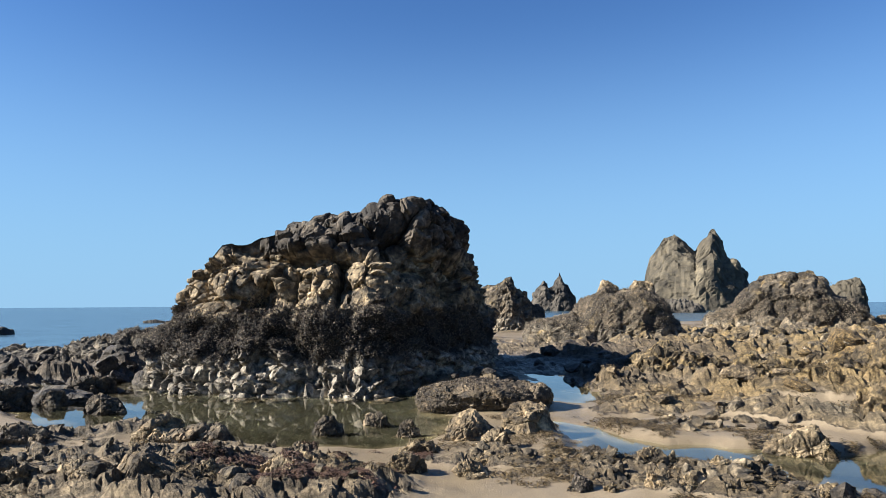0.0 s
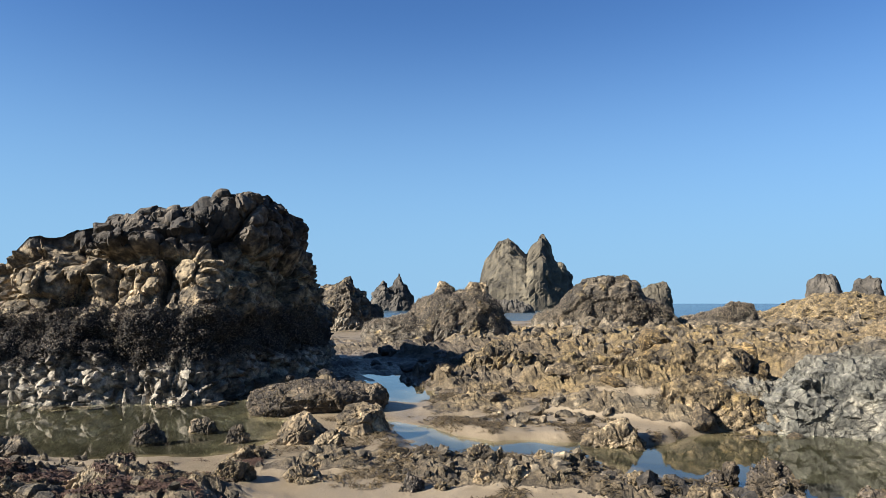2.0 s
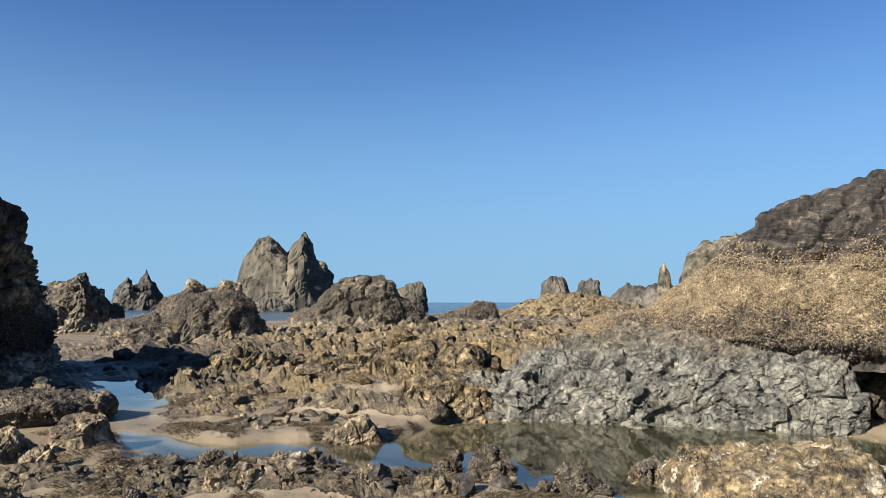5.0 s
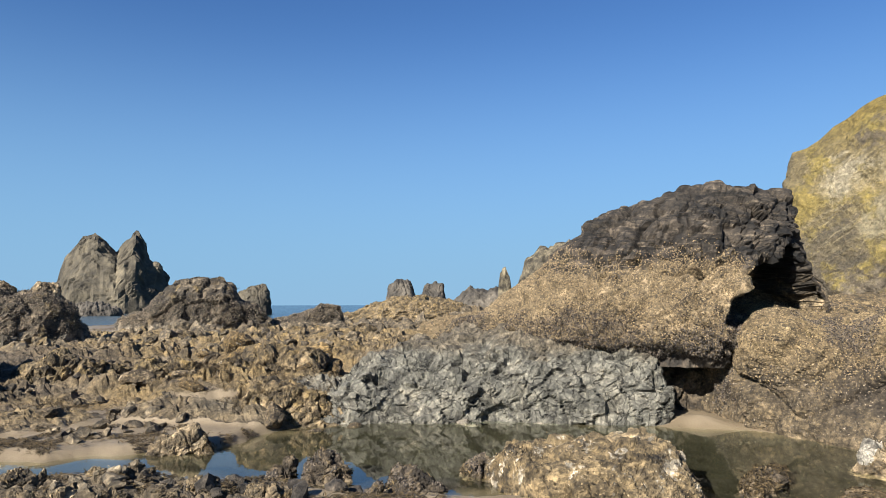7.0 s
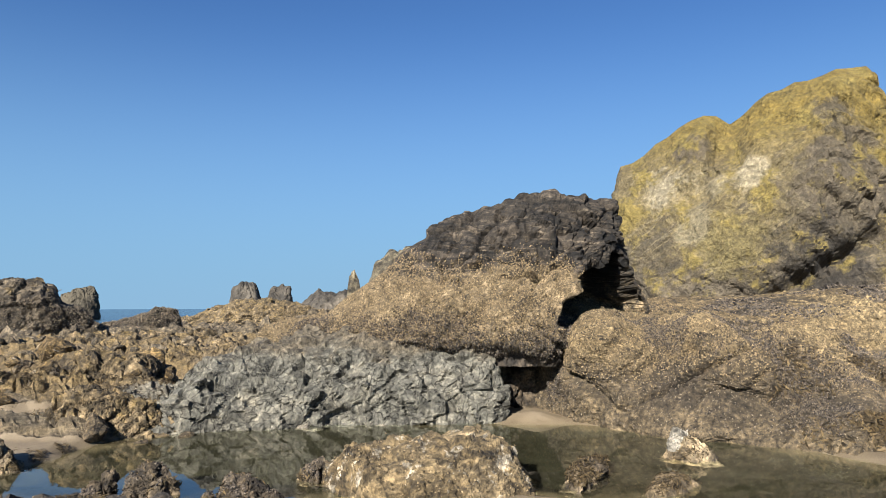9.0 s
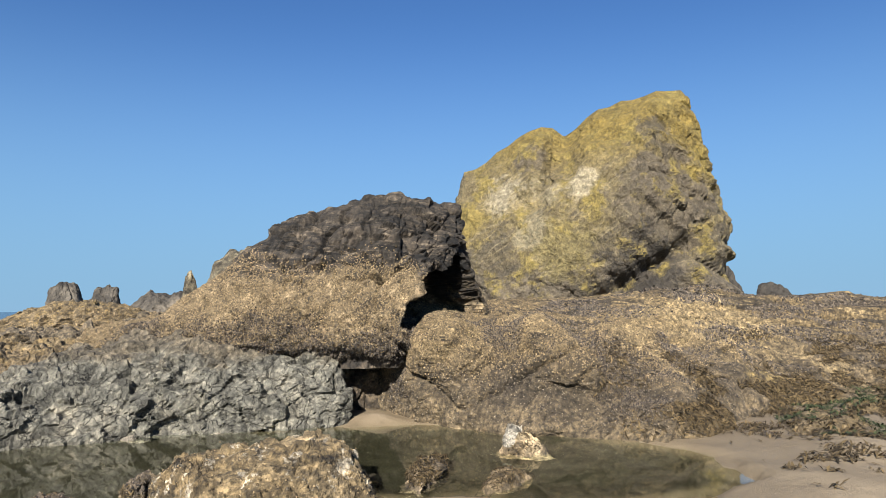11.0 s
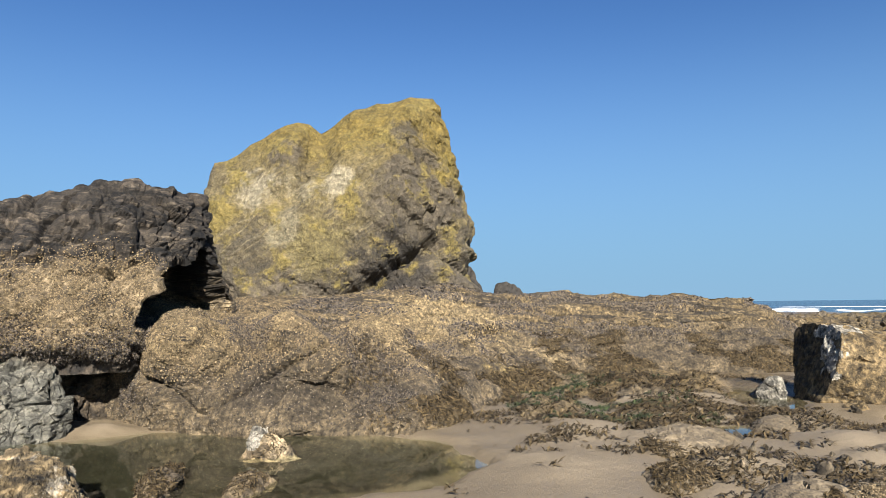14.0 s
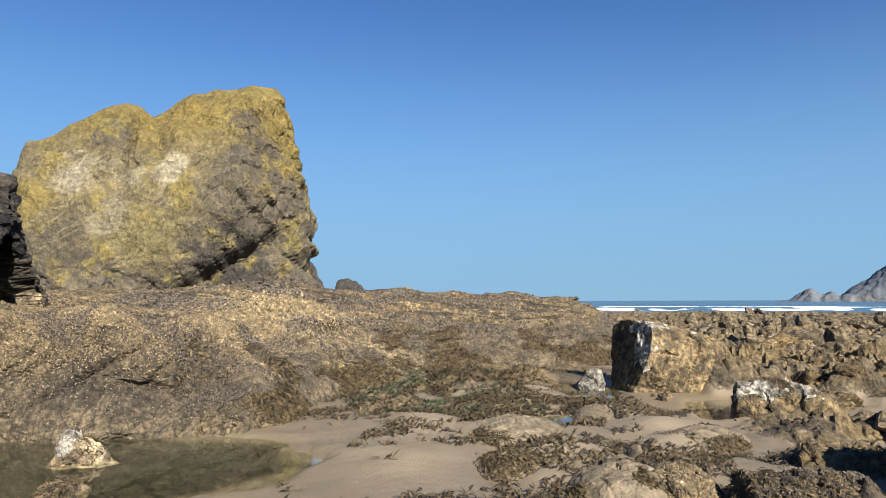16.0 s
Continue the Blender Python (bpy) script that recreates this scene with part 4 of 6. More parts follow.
    mussel_bed(top, P0, N, 34000, 0.04, lambda p, nn: sstep(0.8, 0.95, p[:, 2]) * sstep(1.55, 1.0, p[:, 2] + 0.4 * nz(p)) * (nn[:, 0] < 0.4) + 1e-9, "dark mussels under the overhang", 9)
    return hold


def yellow_rock():
    foot = [(21.9, 7.25), (21.4, 6.0), (21.2, 4.0), (21.5, 1.8), (22.2, 0.1), (22.7, -0.6), (23.4, -0.95), (24.6, -1.05), (26, -0.6), (27.2, 1.0), (27.5, 5.0), (25.8, 7.8), (23.4, 7.95)]
    crest = [(22.95, 7.25, 6.25), (23.2, 6.45, 6.65), (23.45, 5.5, 7.42), (23.6, 4.75, 7.86), (23.75, 4.1, 7.66), (23.8, 3.8, 7.45), (23.95, 2.8, 8.26), (24.1, 1.6, 8.55), (24.15, 0.85, 8.72), (24.17, 0.1, 8.66)]
    profile = [(0, 0), (0.01, 0.2), (0.03, 0.42), (0.14, 0.6), (0.3, 0.74), (0.6, 0.88), (0.86, 0.965), (1, 1)]

    def relief(p):
        y, z = p[:, 1], p[:, 2]
        # leaning beds, two buttresses with a gully between, a shaded hollow low down
        u = np.stack([p[:, 0] * 0.3, (y * 0.78 + z * 0.62) * 0.3, (z * 0.78 - y * 0.62) * 1.5], 1)
        lay = vnoise(u, 205) + 0.5 * vnoise(u * (1.5, 2, 2.4), 206)
        face = 0.5 * facets(p + (0, 1.2, 0), 2.6, 207) + 0.12 * facets(p, 1.1, 209)
        grey = np.clip(sstep(2.6, 0.8, y + 0.35 * (z - 5.0)) + sstep(2.9, 1.8, z), 0, 1)
        gully = -0.55 * np.exp(-((y - 3.7 + (z - 7.5) * 0.32) / 0.45) ** 2) * sstep(3.2, 6.0, z)
        edge = 0.35 * np.exp(-((y - 0.9 - (7.5 - z) * 0.12) / 0.7) ** 2) * sstep(3.0, 5.0, z)
        cleft = -0.8 * np.exp(-((z - 2.5 - 0.5 * (1.3 - y) * 1.2) / 0.42) ** 2) * sstep(3.6, 2.4, y) * sstep(-0.6, 0.2, y)
        return face + (0.1 + 0.22 * grey) * lay + gully + edge + cleft + (0.03 + 0.09 * grey) * blocks(u * (2.0, 3.0, 1.0), 0.8, 200, 0.5, 1.6) + (0.03 + 0.06 * grey) * blocks(p, 0.4, 201, 0.3, 1.3) + 0.035 * fbm(p * 1.6, 5, 203, 0.6)

    P, N = crag(foot, jag(crest, 0.35, 0.1, 132), 0.6, relief, 460, 180, profile=profile, pad=0.006, dense=lambda f: np.where(f[:, 0] < 24.5, 3.0, 1.0), calm=0.92)
    return thing("lichen_cliff", crag_mesh("lichen_cliff", P, M_YELLOW), "tall cliff-sided rock covered in yellow lichen", "rock")


def shelf():
    foot = [(10.3, 4.3), (9.65, 3.2), (9.3, 2.2), (9.2, 1.0), (9.25, 0.0), (10.3, -0.9), (12.6, -1.7), (14.6, -3.3), (15.4, -5.4), (16.4, -8.6), (22, -11.5), (30, -10), (33, -2), (31, 7), (24, 11), (15, 10), (12.0, 7.0)]
    crest = [(12.5, 4.4, 1.42), (15.0, 3.5, 1.5), (16.2, 1.6, 1.6), (17.5, -0.2, 1.78), (18.4, -2.4, 1.8), (18.6, -5.0, 1.68), (18.8, -7.6, 1.68), (19.4, -8.6, 1.72)]
    # whalebacks: x, y, half length, half width, turn, rise
    backs = [(11.3, 0.75, 1.1, 0.75, 10, 0.45), (10.15, 3.3, 0.9, 0.4, 35, 0.32), (10.3, 1.9, 1.0, 0.35, 20, 0.2), (13.3, -1.9, 1.7, 0.42, -70, 0.26), (12.0, -0.9, 1.1, 0.35, -55, 0.15), (15.2, -3.6, 1.8, 0.5, -70, 0.2), (15.3, -0.6, 2.2, 0.5, -75, 0.2), (14.6, -5.8, 1.0, 0.5, -60, 0.25), (16.4, -8.0, 1.2, 0.6, -60, 0.3)]

    def shape(p):
        x, y, z = p[:, 0], p[:, 1], p[:, 2]
        out = np.zeros_like(p)
        rise = np.zeros(len(p))
        for ox, oy, la, lb, turn, h in backs:
            c, s = math.cos(radians(turn)), math.sin(radians(turn))
            u, v = ((x - ox) * c + (y - oy) * s) / la, (-(x - ox) * s + (y - oy) * c) / lb
            rise += 1.5 * h * np.exp(-(u * u + v * v))
        # beds that step up the slope
        bed = (z + 0.05 * x + 0.1 * fbm(p * 0.5, 3, 320)) / 0.27
        fr = bed - np.floor(bed)
        step = 0.27 * (sstep(0.6, 0.95, fr) - fr) * sstep(1.2, -0.8, y) * sstep(0.2, 0.5, z)
        # the near face bulges and folds
        for oy, oz, wy, wz, h in ((0.75, 1.15, 0.9, 0.45, 0.8), (3.25, 0.8, 0.42, 0.35, 0.6), (2.3, 0.6, 0.35, 0.5, -0.4), (-0.9, 0.6, 0.5, 0.4, -0.3), (1.2, 0.35, 0.9, 0.25, -0.35), (1.9, 0.05, 0.7, 0.2, 0.3), (2.0, 1.2, 0.5, 0.3, 0.4)):
            out[:, 0] -= h * np.exp(-((y - oy) / wy) ** 2 - ((z - oz) / wz) ** 2) * sstep(12.5, 10.5, x)
        out[:, 2] = rise + step + 0.1 * fbm(p * 0.45, 3, 321) * sstep(0.1, 0.5, z)
        return out

    def relief(p):
        x, y, z = p[:, 0], p[:, 1], p[:, 2]
        swirl = 0.45 * fbm(p * 0.45, 3, 301)
        along, across = 0.15 * x - 0.99 * y, 0.99 * x + 0.15 * y
        # folds that climb the near face, beds that lie level beyond
        m = sstep(-1.8, 0.3, y) * sstep(14.0, 11.5, x)
        q, w = 0.7 * (y + z) + 0.5 * swirl, 0.7 * (z - y)

        def beds(fa, fc, fz, seed):
            return m * vnoise(np.stack([q * fc * 1.2, w * fa, x * 0.3 * fc], 1), seed) + (1 - m) * vnoise(np.stack([along * fa, across * fc + swirl, z * fz], 1), seed + 1)

        n1, n2, n3 = beds(0.25, 0.75, 1.2, 303), beds(0.5, 1.9, 3.0, 330), beds(1.1, 5.0, 8.0, 340)
        crev = -0.22 * np.exp(-np.abs(n1) / 0.06) - 0.11 * np.exp(-np.abs(n2) / 0.08)
        near = 0.55 + 0.45 * sstep(-1.6, 0.4, y)
        return near * (0.5 * (1 - np.abs(n1)) + 0.2 * (1 - np.abs(n2)) + 0.07 * (1 - np.abs(n3)) + crev - 0.34) + 0.03 * fbm(p * 3.0, 5, 306, 0.7) + 0.03 * blocks(p, 0.14, 305, 0.2)

    gentle = lambda f: 1.08 + 1.1 * sstep(-1.5, 1.5, f[:, 1])
    P, N = crag(foot, crest, -0.3, relief, 900, 230, gentle, shape, dense=lambda f: np.where((f[:, 0] < 19) & (f[:, 1] < 5), 5.0, 1.0))
    ob = thing("rock_shelf", crag_mesh("rock_shelf", P, M_SHELF), "broad tan barnacle-covered rock shelf with dark seaweed foot", "rock")
    nz = lambda p: fbm(p * 0.7, 4, 310)
    mussel_bed(ob, P, N, 70000, 0.028, lambda p, nn: sstep(0.55, 0.95, p[:, 2] + 0.35 * nz(p)) * sstep(16, 12.5, p[:, 0]) + 1e-9, "pale crowded barnacles", 11, M_BARNACLE, (BARNACLE, BARNACLE_F))
    mussel_bed(ob, P, N, 30000, 0.05, lambda p, nn: sstep(0.5, 0.9, p[:, 2] + 0.3 * nz(p)) * sstep(12.5, 14.5, p[:, 0]) * (p[:, 0] < 20) * sstep(-0.15, 0.3, fbm(p * (1.6, 0.5, 2.0), 4, 336)) * (p[:, 1] < 3) + 1e-9, "dark mussels crowded in the hollows of the beds", 15, M_MUSSEL, (BARNACLE, BARNACLE_F))
    band = lambda p: vnoise(np.stack([(p[:, 1] + p[:, 2]) * 0.9, (p[:, 2] - p[:, 1]) * 0.3, p[:, 0] * 0.5], 1), 333) + 0.6 * fbm(p * 1.7, 4, 334, 0.6)
    mussel_bed(ob, P, N, 40000, 0.032, lambda p, nn: sstep(0.1, 0.3, p[:, 2]) * sstep(0.0, 0.55, band(p)) * sstep(14.5, 11.5, p[:, 0]) + 1e-9, "dark mussels", 12)
    mussel_bed(ob, P, N, 9000, 0.02, lambda p, nn: sstep(0.02, 0.1, p[:, 2]) * sstep(1.0, 0.6, p[:, 2] + 0.2 * nz(p)) * sstep(-2.5, 0.0, p[:, 1]) * (p[:, 0] < 14) + 1e-9, "small dark barnacles and shells", 14, M_MOUNDSHELL, (BARNACLE, BARNACLE_F))
    rng = np.random.default_rng(13)
    V, Q = scatter(P, N, 30000, 0.12, BLADE, BLADE_F, lambda p, nn: sstep(0.0, 0.1, p[:, 2]) * sstep(1.15, 0.85, p[:, 2] + 0.3 * nz(p)) * sstep(1.2, -0.3, p[:, 1] + 0.8 * nz(p)) * sstep(-0.1, 0.3, fbm(p * (0.8, 0.8, 1.6), 4, 315)) * (p[:, 0] < 19) + 1e-9, rng)
    part("seaweed", mesh_from("seaweed", V, Q, M_WEED), ob, "dark brown rockweed", "stuff")
    return ob


def mound(name, foot, crest, base, amp, size, seed, mat, label, mussels=0, msize=0.13, nu=190, nv=60, square=2.6, category="rock", group="", top=9.0):
    P, N = crag(foot, crest, base, rubble(amp, size, seed, 0.6), nu, nv, square)
    ob = thing(name, crag_mesh(name, P, mat), label, category, group)
    if mussels:
        mussel_bed(ob, P, N, mussels, msize, lambda p, nn: sstep(base + 0.7, base + 1.2, p[:, 2] + 0.4 * fbm(p * 0.5, 3, seed)) * sstep(top + 0.3, top - 0.3, p[:, 2] + 0.6 * fbm(p * 0.6, 4, seed + 1)) * (nn[:, 1] < 0.6) + 1e-9, "crowded dark mussels", seed, M_MOUNDSHELL)
    return ob


def oval(cx, cy, a, b, turn=0.0, n=9):
    """A foot line about a middle; turn in degrees."""
    c, s = math.cos(radians(turn)), math.sin(radians(turn))
    return [(cx + a * math.cos(t) * c - b * math.sin(t) * s, cy + a * math.cos(t) * s + b * math.sin(t) * c) for t in (2 * math.pi * k / n for k in range(n))]


def stack(name, r, crest_az, base, depth, amp, size, seed, mat, label, square=3.0, nu=140, nv=50, category="sea stack", group="", smooth=False):
    """A sea stack far off: crest given as compass degrees and height in metres at distance r."""
    c = [(r * math.sin(radians(a)), r * math.cos(radians(a)), h) for a, h in crest_az]
    a0, a1 = crest_az[0][0], crest_az[-1][0]
    def at(a, rr):
        return (rr * math.sin(radians(a)), rr * math.cos(radians(a)))
    m = (a0 + a1) / 2
    w = (a1 - a0)
    foot = [at(a0 - w * 0.06, r), at(a0 + w * 0.12, r - depth * 0.8), at(m, r - depth), at(a1 - w * 0.12, r - depth * 0.8), at(a1 + w * 0.06, r), at(a1 - w * 0.1, r + depth), at(m, r + depth), at(a0 + w * 0.1, r + depth)]
    def relief(p):
        p = p * (1.0, 1.0, 0.6)
        return amp * (1.3 * facets(p, size * 1.3, seed) + 0.8 * facets(p, size * 0.55, seed + 3) + 0.3 * blocks(p, size * 0.3, seed + 6, 0.4, 1.6) - 0.5 * np.exp(-np.abs(vnoise(p / size * 1.1, seed + 7)) / 0.1)) + 0.12 * amp * fbm(p / size * 3, 4, seed + 8)

    P, N = crag(foot, jag(c, size * 0.07, amp * 0.3, seed + 9), base, relief, nu, nv, square, pad=0.006, profile=[(0, 0), (0.06, 0.25), (0.2, 0.5), (0.45, 0.75), (0.72, 0.92), (1, 1)])
    return thing(name, crag_mesh(name, P, mat, smooth), label, category, group)


big_rock()
white_rock()
yellow_rock()
shelf()
# mounds between the reef and the sea
mound("mussel_mound", [(3.0, 26.5), (4.4, 25.6), (6.2, 25.2), (8.0, 25.3), (9.2, 26.4), (9.0, 28.6), (6.5, 30), (3.6, 29)], [(3.9, 27.4, 1.05), (5.2, 27.5, 1.2), (5.8, 27.6, 1.95), (6.3, 27.5, 2.15), (7.9, 27.2, 2.2), (8.3, 27.0, 1.8), (8.6, 27.0, 1.1)], -0.35, 0.17, 1.0, 400, M_MOUND, "brown mussel-covered rock mound in the shade line", 16000, 0.06)
mound("mussel_mound", [(12.6, 34.5), (14, 32), (16.5, 31), (18.5, 31), (19.4, 32), (18.5, 36), (15, 37)], [(14.0, 34.4, 1.3), (14.9, 34.0, 2.4), (15.4, 33.8, 2.95), (17.2, 32.9, 3.1), (17.8, 32.6, 2.8), (18.2, 32.4, 1.9)], -0.3, 0.22, 1.1, 410, M_MOUND, "tan and dark mussel-covered rock mound", 14000, 0.075, top=2.0)
mound("mussel_mound", oval(21.6, 31.6, 2.1, 1.5, -35), [(20.3, 32.2, 0.95), (21.6, 31.4, 1.35), (22.1, 31.0, 1.75), (22.7, 30.7, 1.6)], -0.3, 0.17, 0.9, 420, M_MOUND, "low brown mussel-covered rock mound", 8000, 0.07)
mound("shore_rock", [(2.0, 42), (4, 41), (6, 42), (6.4, 45), (4, 48), (1.8, 46)], [(2.4, 44.9, 2.3), (3.2, 44.9, 2.85), (4.3, 44.8, 3.3), (4.7, 44.8, 2.6), (5.3, 44.7, 2.55), (5.7, 44.6, 1.6)], -0.6, 0.35, 1.3, 430, M_MOUND, "dark craggy rock at the waterline", 0)
mound("shore_rock", oval(-7.9, 19.5, 2.5, 1.5, 8), [(-9.6, 19.2, 0.7), (-8.7, 19.4, 0.95), (-7.8, 19.6, 1.0), (-6.3, 19.8, 1.0)], -0.3, 0.2, 0.8, 440, M_MOUND, "dark mussel-covered rock at the waterline", 8000, 0.055)
mound("shore_rock", oval(-11.5, 18.6, 2.6, 1.4, 25), [(-13, 17.9, 0.3), (-11.6, 18.5, 0.55), (-10.4, 19.0, 0.55)], -0.3, 0.16, 0.8, 445, M_MOUND, "dark wet rock at the waterline", 6000, 0.055)
mound("reef_hill", [(44, 61), (47, 55), (53, 49), (57, 48), (60, 52), (55, 60), (48, 65)], [(46.5, 60, 0.9), (48.5, 58.5, 1.9), (51, 56, 2.7), (54, 53.5, 2.5), (56, 51.5, 1.5)], -0.5, 0.4, 1.6, 450, M_REEF, "low brown reef hill", 0, square=2.2)
# stacks out at sea
stack("sea_crag", 190, [(7.2, 4.0), (8.2, 8.3), (8.8, 6.0), (9.45, 9.9), (10.0, 6.4), (10.6, 4.0)], -1.5, 6, 1.2, 4, 500, M_DARKSTACK, "dark twin-pointed sea stack")
stack("sea_crag", 196, [(16.0, 7.5), (16.5, 13.4), (17.1, 17.5), (17.55, 20.4), (18.3, 20.0), (19.2, 18.2), (19.95, 15.6), (20.4, 18.5), (21.25, 21.6), (21.7, 18.5), (22.0, 13.2), (22.7, 12.8), (23.4, 7.4)], -1.5, 14, 1.7, 9, 510, M_STACK, "tall brown double-peaked sea stack")
stack("sea_rock", 150, [(17.2, 2.2), (19.0, 2.5), (20.2, 1.2)], -1.5, 4, 0.5, 2, 520, M_DARKSTACK, "low dark rock awash in the sea")
stack("sea_crag", 146, [(28.8, 4.3), (29.4, 5.2), (30.1, 5.9), (30.9, 6.0), (31.2, 3.8)], -1.5, 4, 0.7, 3, 530, M_STACK, "small blunt sea stack")
stack("sea_crag", 100, [(40.5, 3.0), (40.7, 4.7), (41.5, 5.3), (42.5, 5.1), (42.8, 3.5)], -0.5, 3, 0.4, 2, 540, M_DARKSTACK, "small dark blunt sea stack")
stack("sea_crag", 90, [(43.4, 3.0), (43.8, 4.4), (44.4, 4.6), (45.1, 4.6), (45.3, 3.2)], -0.5, 2.2, 0.35, 1.6, 550, M_DARKSTACK, "small dark blunt sea stack")
stack("sea_rock", 130, [(45.9, 2.2), (46.6, 3.9), (47.3, 5.0), (48.7, 4.3), (49.4, 4.9), (51.0, 4.4)], -0.5, 6, 0.5, 2.5, 560, M_DARKSTACK, "low dark rock ridge by the sea")
stack("sea_crag", 110, [(49.6, 4.0), (49.8, 6.6), (50.2, 7.6), (50.55, 6.2), (50.75, 3.5)], -0.5, 1.2, 0.25, 1.6, 570, M_PALESTACK, "slim pale finger of rock", 3.5)
stack("sea_crag", 110, [(51.6, 6.0), (52.2, 9.2), (53.1, 10.6), (54.7, 11.4), (57.0, 11.2), (59.0, 8.0)], -0.5, 9, 1.0, 5, 580, M_PALESTACK, "pale domed sea stack")
stack("shore_rock", 32, [(94.3, 1.9), (94.9, 2.45), (95.4, 2.65), (96.2, 2.5), (97.0, 1.9)], 0.5, 1.4, 0.2, 1.0, 590, M_DARKSTACK, "dark rock beside the tall cliff", category="rock")
stack("shore_rock", 26, [(91.4, 2.5), (92.1, 3.0), (92.9, 2.85), (93.6, 2.1)], 0.5, 0.9, 0.2, 0.8, 595, M_DARKSTACK, "dark rock at the foot of the tall cliff", category="rock")
stack("sea_rock", 60, [(-34.5, -0.1), (-32.6, 0.25), (-31.6, -0.05)], -1.2, 2, 0.2, 1.5, 600, M_DARKSTACK, "flat dark rock awash in the sea")
stack("sea_rock", 90, [(-23.2, -0.05), (-22.4, 0.1), (-21.7, -0.1)], -1.2, 1.0, 0.1, 1.0, 610, M_DARKSTACK, "thin dark rock awash in the sea")
# headland across the bay
stack("headland", 900, [(129.0, 1.0), (129.7, 8.5), (130.5, 15.0), (131.2, 7.0), (131.8, 12.6), (132.4, 7.0), (132.9, 13.5), (134.0, 24.0), (135.2, 39.0), (138, 75), (143, 110), (150, 130)], -3, 40, 2.2, 25, 620, M_HEADLAND, "hazy steep headland across the bay", category="headland", nu=500, nv=110, smooth=True)

# ---- blocks and boulders ----


def boulder_mesh(name, seed, mat, flat=0.7, sub=4, amp=0.22, smooth=False):
    """A broken stone: a ball cut by many planes, with chipped faces."""
    bm = bmesh.new()
    bmesh.ops.create_icosphere(bm, subdivisions=sub, radius=1.0)
    p = np.array([v.co[:] for v in bm.verts])
    rng = np.random.default_rng(seed)
    r = np.full(len(p), 1.3)
    for _ in range(15):
        nrm = rng.normal(0, 1, 3)
        nrm /= np.linalg.norm(nrm)
        d = rng.uniform(0.5, 0.92)
        dot = p @ nrm
        r = np.minimum(r, np.where(dot > 1e-3, d / np.maximum(dot, 1e-3), 9))
    q = p * r[:, None]
    r = r + amp * (0.25 * fbm(q * 2.6 + seed, 6, seed, 0.6) + 0.6 * blocks(q + seed, 0.6, seed) + 0.35 * blocks(q + seed, 0.25, seed + 4))
    q = p * r[:, None] * (1, 1, flat)
    for v, c in zip(bm.verts, q):
        v.co = c
    for f in bm.faces:
        f.smooth = smooth
    me = bpy.data.meshes.new(name)
    bm.to_mesh(me)
    bm.free()
    me.materials.append(mat)
    return me


def chisel(P, seed, cuts, lo=0.7, hi=0.97):
    """Cuts a rock by planes into broken faces with hard edges; its height stays."""
    p = P.reshape(-1, 3)
    top = p[:, 2].max()
    mid = np.array([p[:, 0].mean(), p[:, 1].mean(), p[:, 2].min() + 0.35 * (top - p[:, 2].min())])
    ext = np.abs(p - mid).max(0) + 1e-6
    q = (p - mid) / ext
    rng = np.random.default_rng(seed)
    for _ in range(cuts):
        n = rng.normal(0, 1, 3) * (1, 1, 0.8)
        n[2] = abs(n[2]) * (1 if rng.random() < 0.8 else -1)
        n /= np.linalg.norm(n)
        dot = q @ n
        over = np.maximum(0, dot - dot.max() * rng.uniform(lo, hi))
        q = q - over[:, None] * n
    q = q * ext + mid
    low = p[:, 2].min()
    q[:, 2] = low + (q[:, 2] - low) * (top - low) / (q[:, 2].max() - low)
    return q.reshape(P.shape)


def outcrop(foot, crest, base, amp, size, seed, mat, label, square=3.0, nu=140, nv=46, name="boulder", weed=0, wmat=None, profile=None, white=None, cuts=26, wsize=0.06, shells=0):
    P, N = crag(foot, crest, base, lambda p: np.zeros(len(p)), nu, nv, square, profile=profile)
    P = chisel(P, seed, cuts)
    d = rubble(amp, size, seed, 0.6, 0.4)(P.reshape(-1, 3)).reshape(nv, nu, 1)
    P = P + N * d * 0.7
    ob = thing(name, crag_mesh(name, P, mat), label, "boulder", "boulders on the beach")
    if weed:
        V, Q = scatter(P, N, weed, wsize, BLADE, BLADE_F, lambda p, nn: sstep(0.0, 0.05, p[:, 2]) * sstep(-0.1, 0.3, fbm(p * 1.8, 4, seed + 2)) + 1e-9, np.random.default_rng(seed))
        part("seaweed", mesh_from("seaweed", V, Q, wmat or M_WEED), ob, "clinging dark seaweed", "stuff")
    if shells:
        mussel_bed(ob, P, N, shells, 0.022, lambda p, nn: sstep(0.0, 0.06, p[:, 2]) * sstep(-0.4, 0.4, fbm(p * 2.5, 3, seed + 6)) + 1e-9, "small crowded barnacles", seed + 1, M_MUSSEL if mat is M_DARKROCK else M_BARNACLE, (BARNACLE, BARNACLE_F))
    if white:
        crust(ob, P, N, white, M_GUANO, "patchy white crust")
    return ob


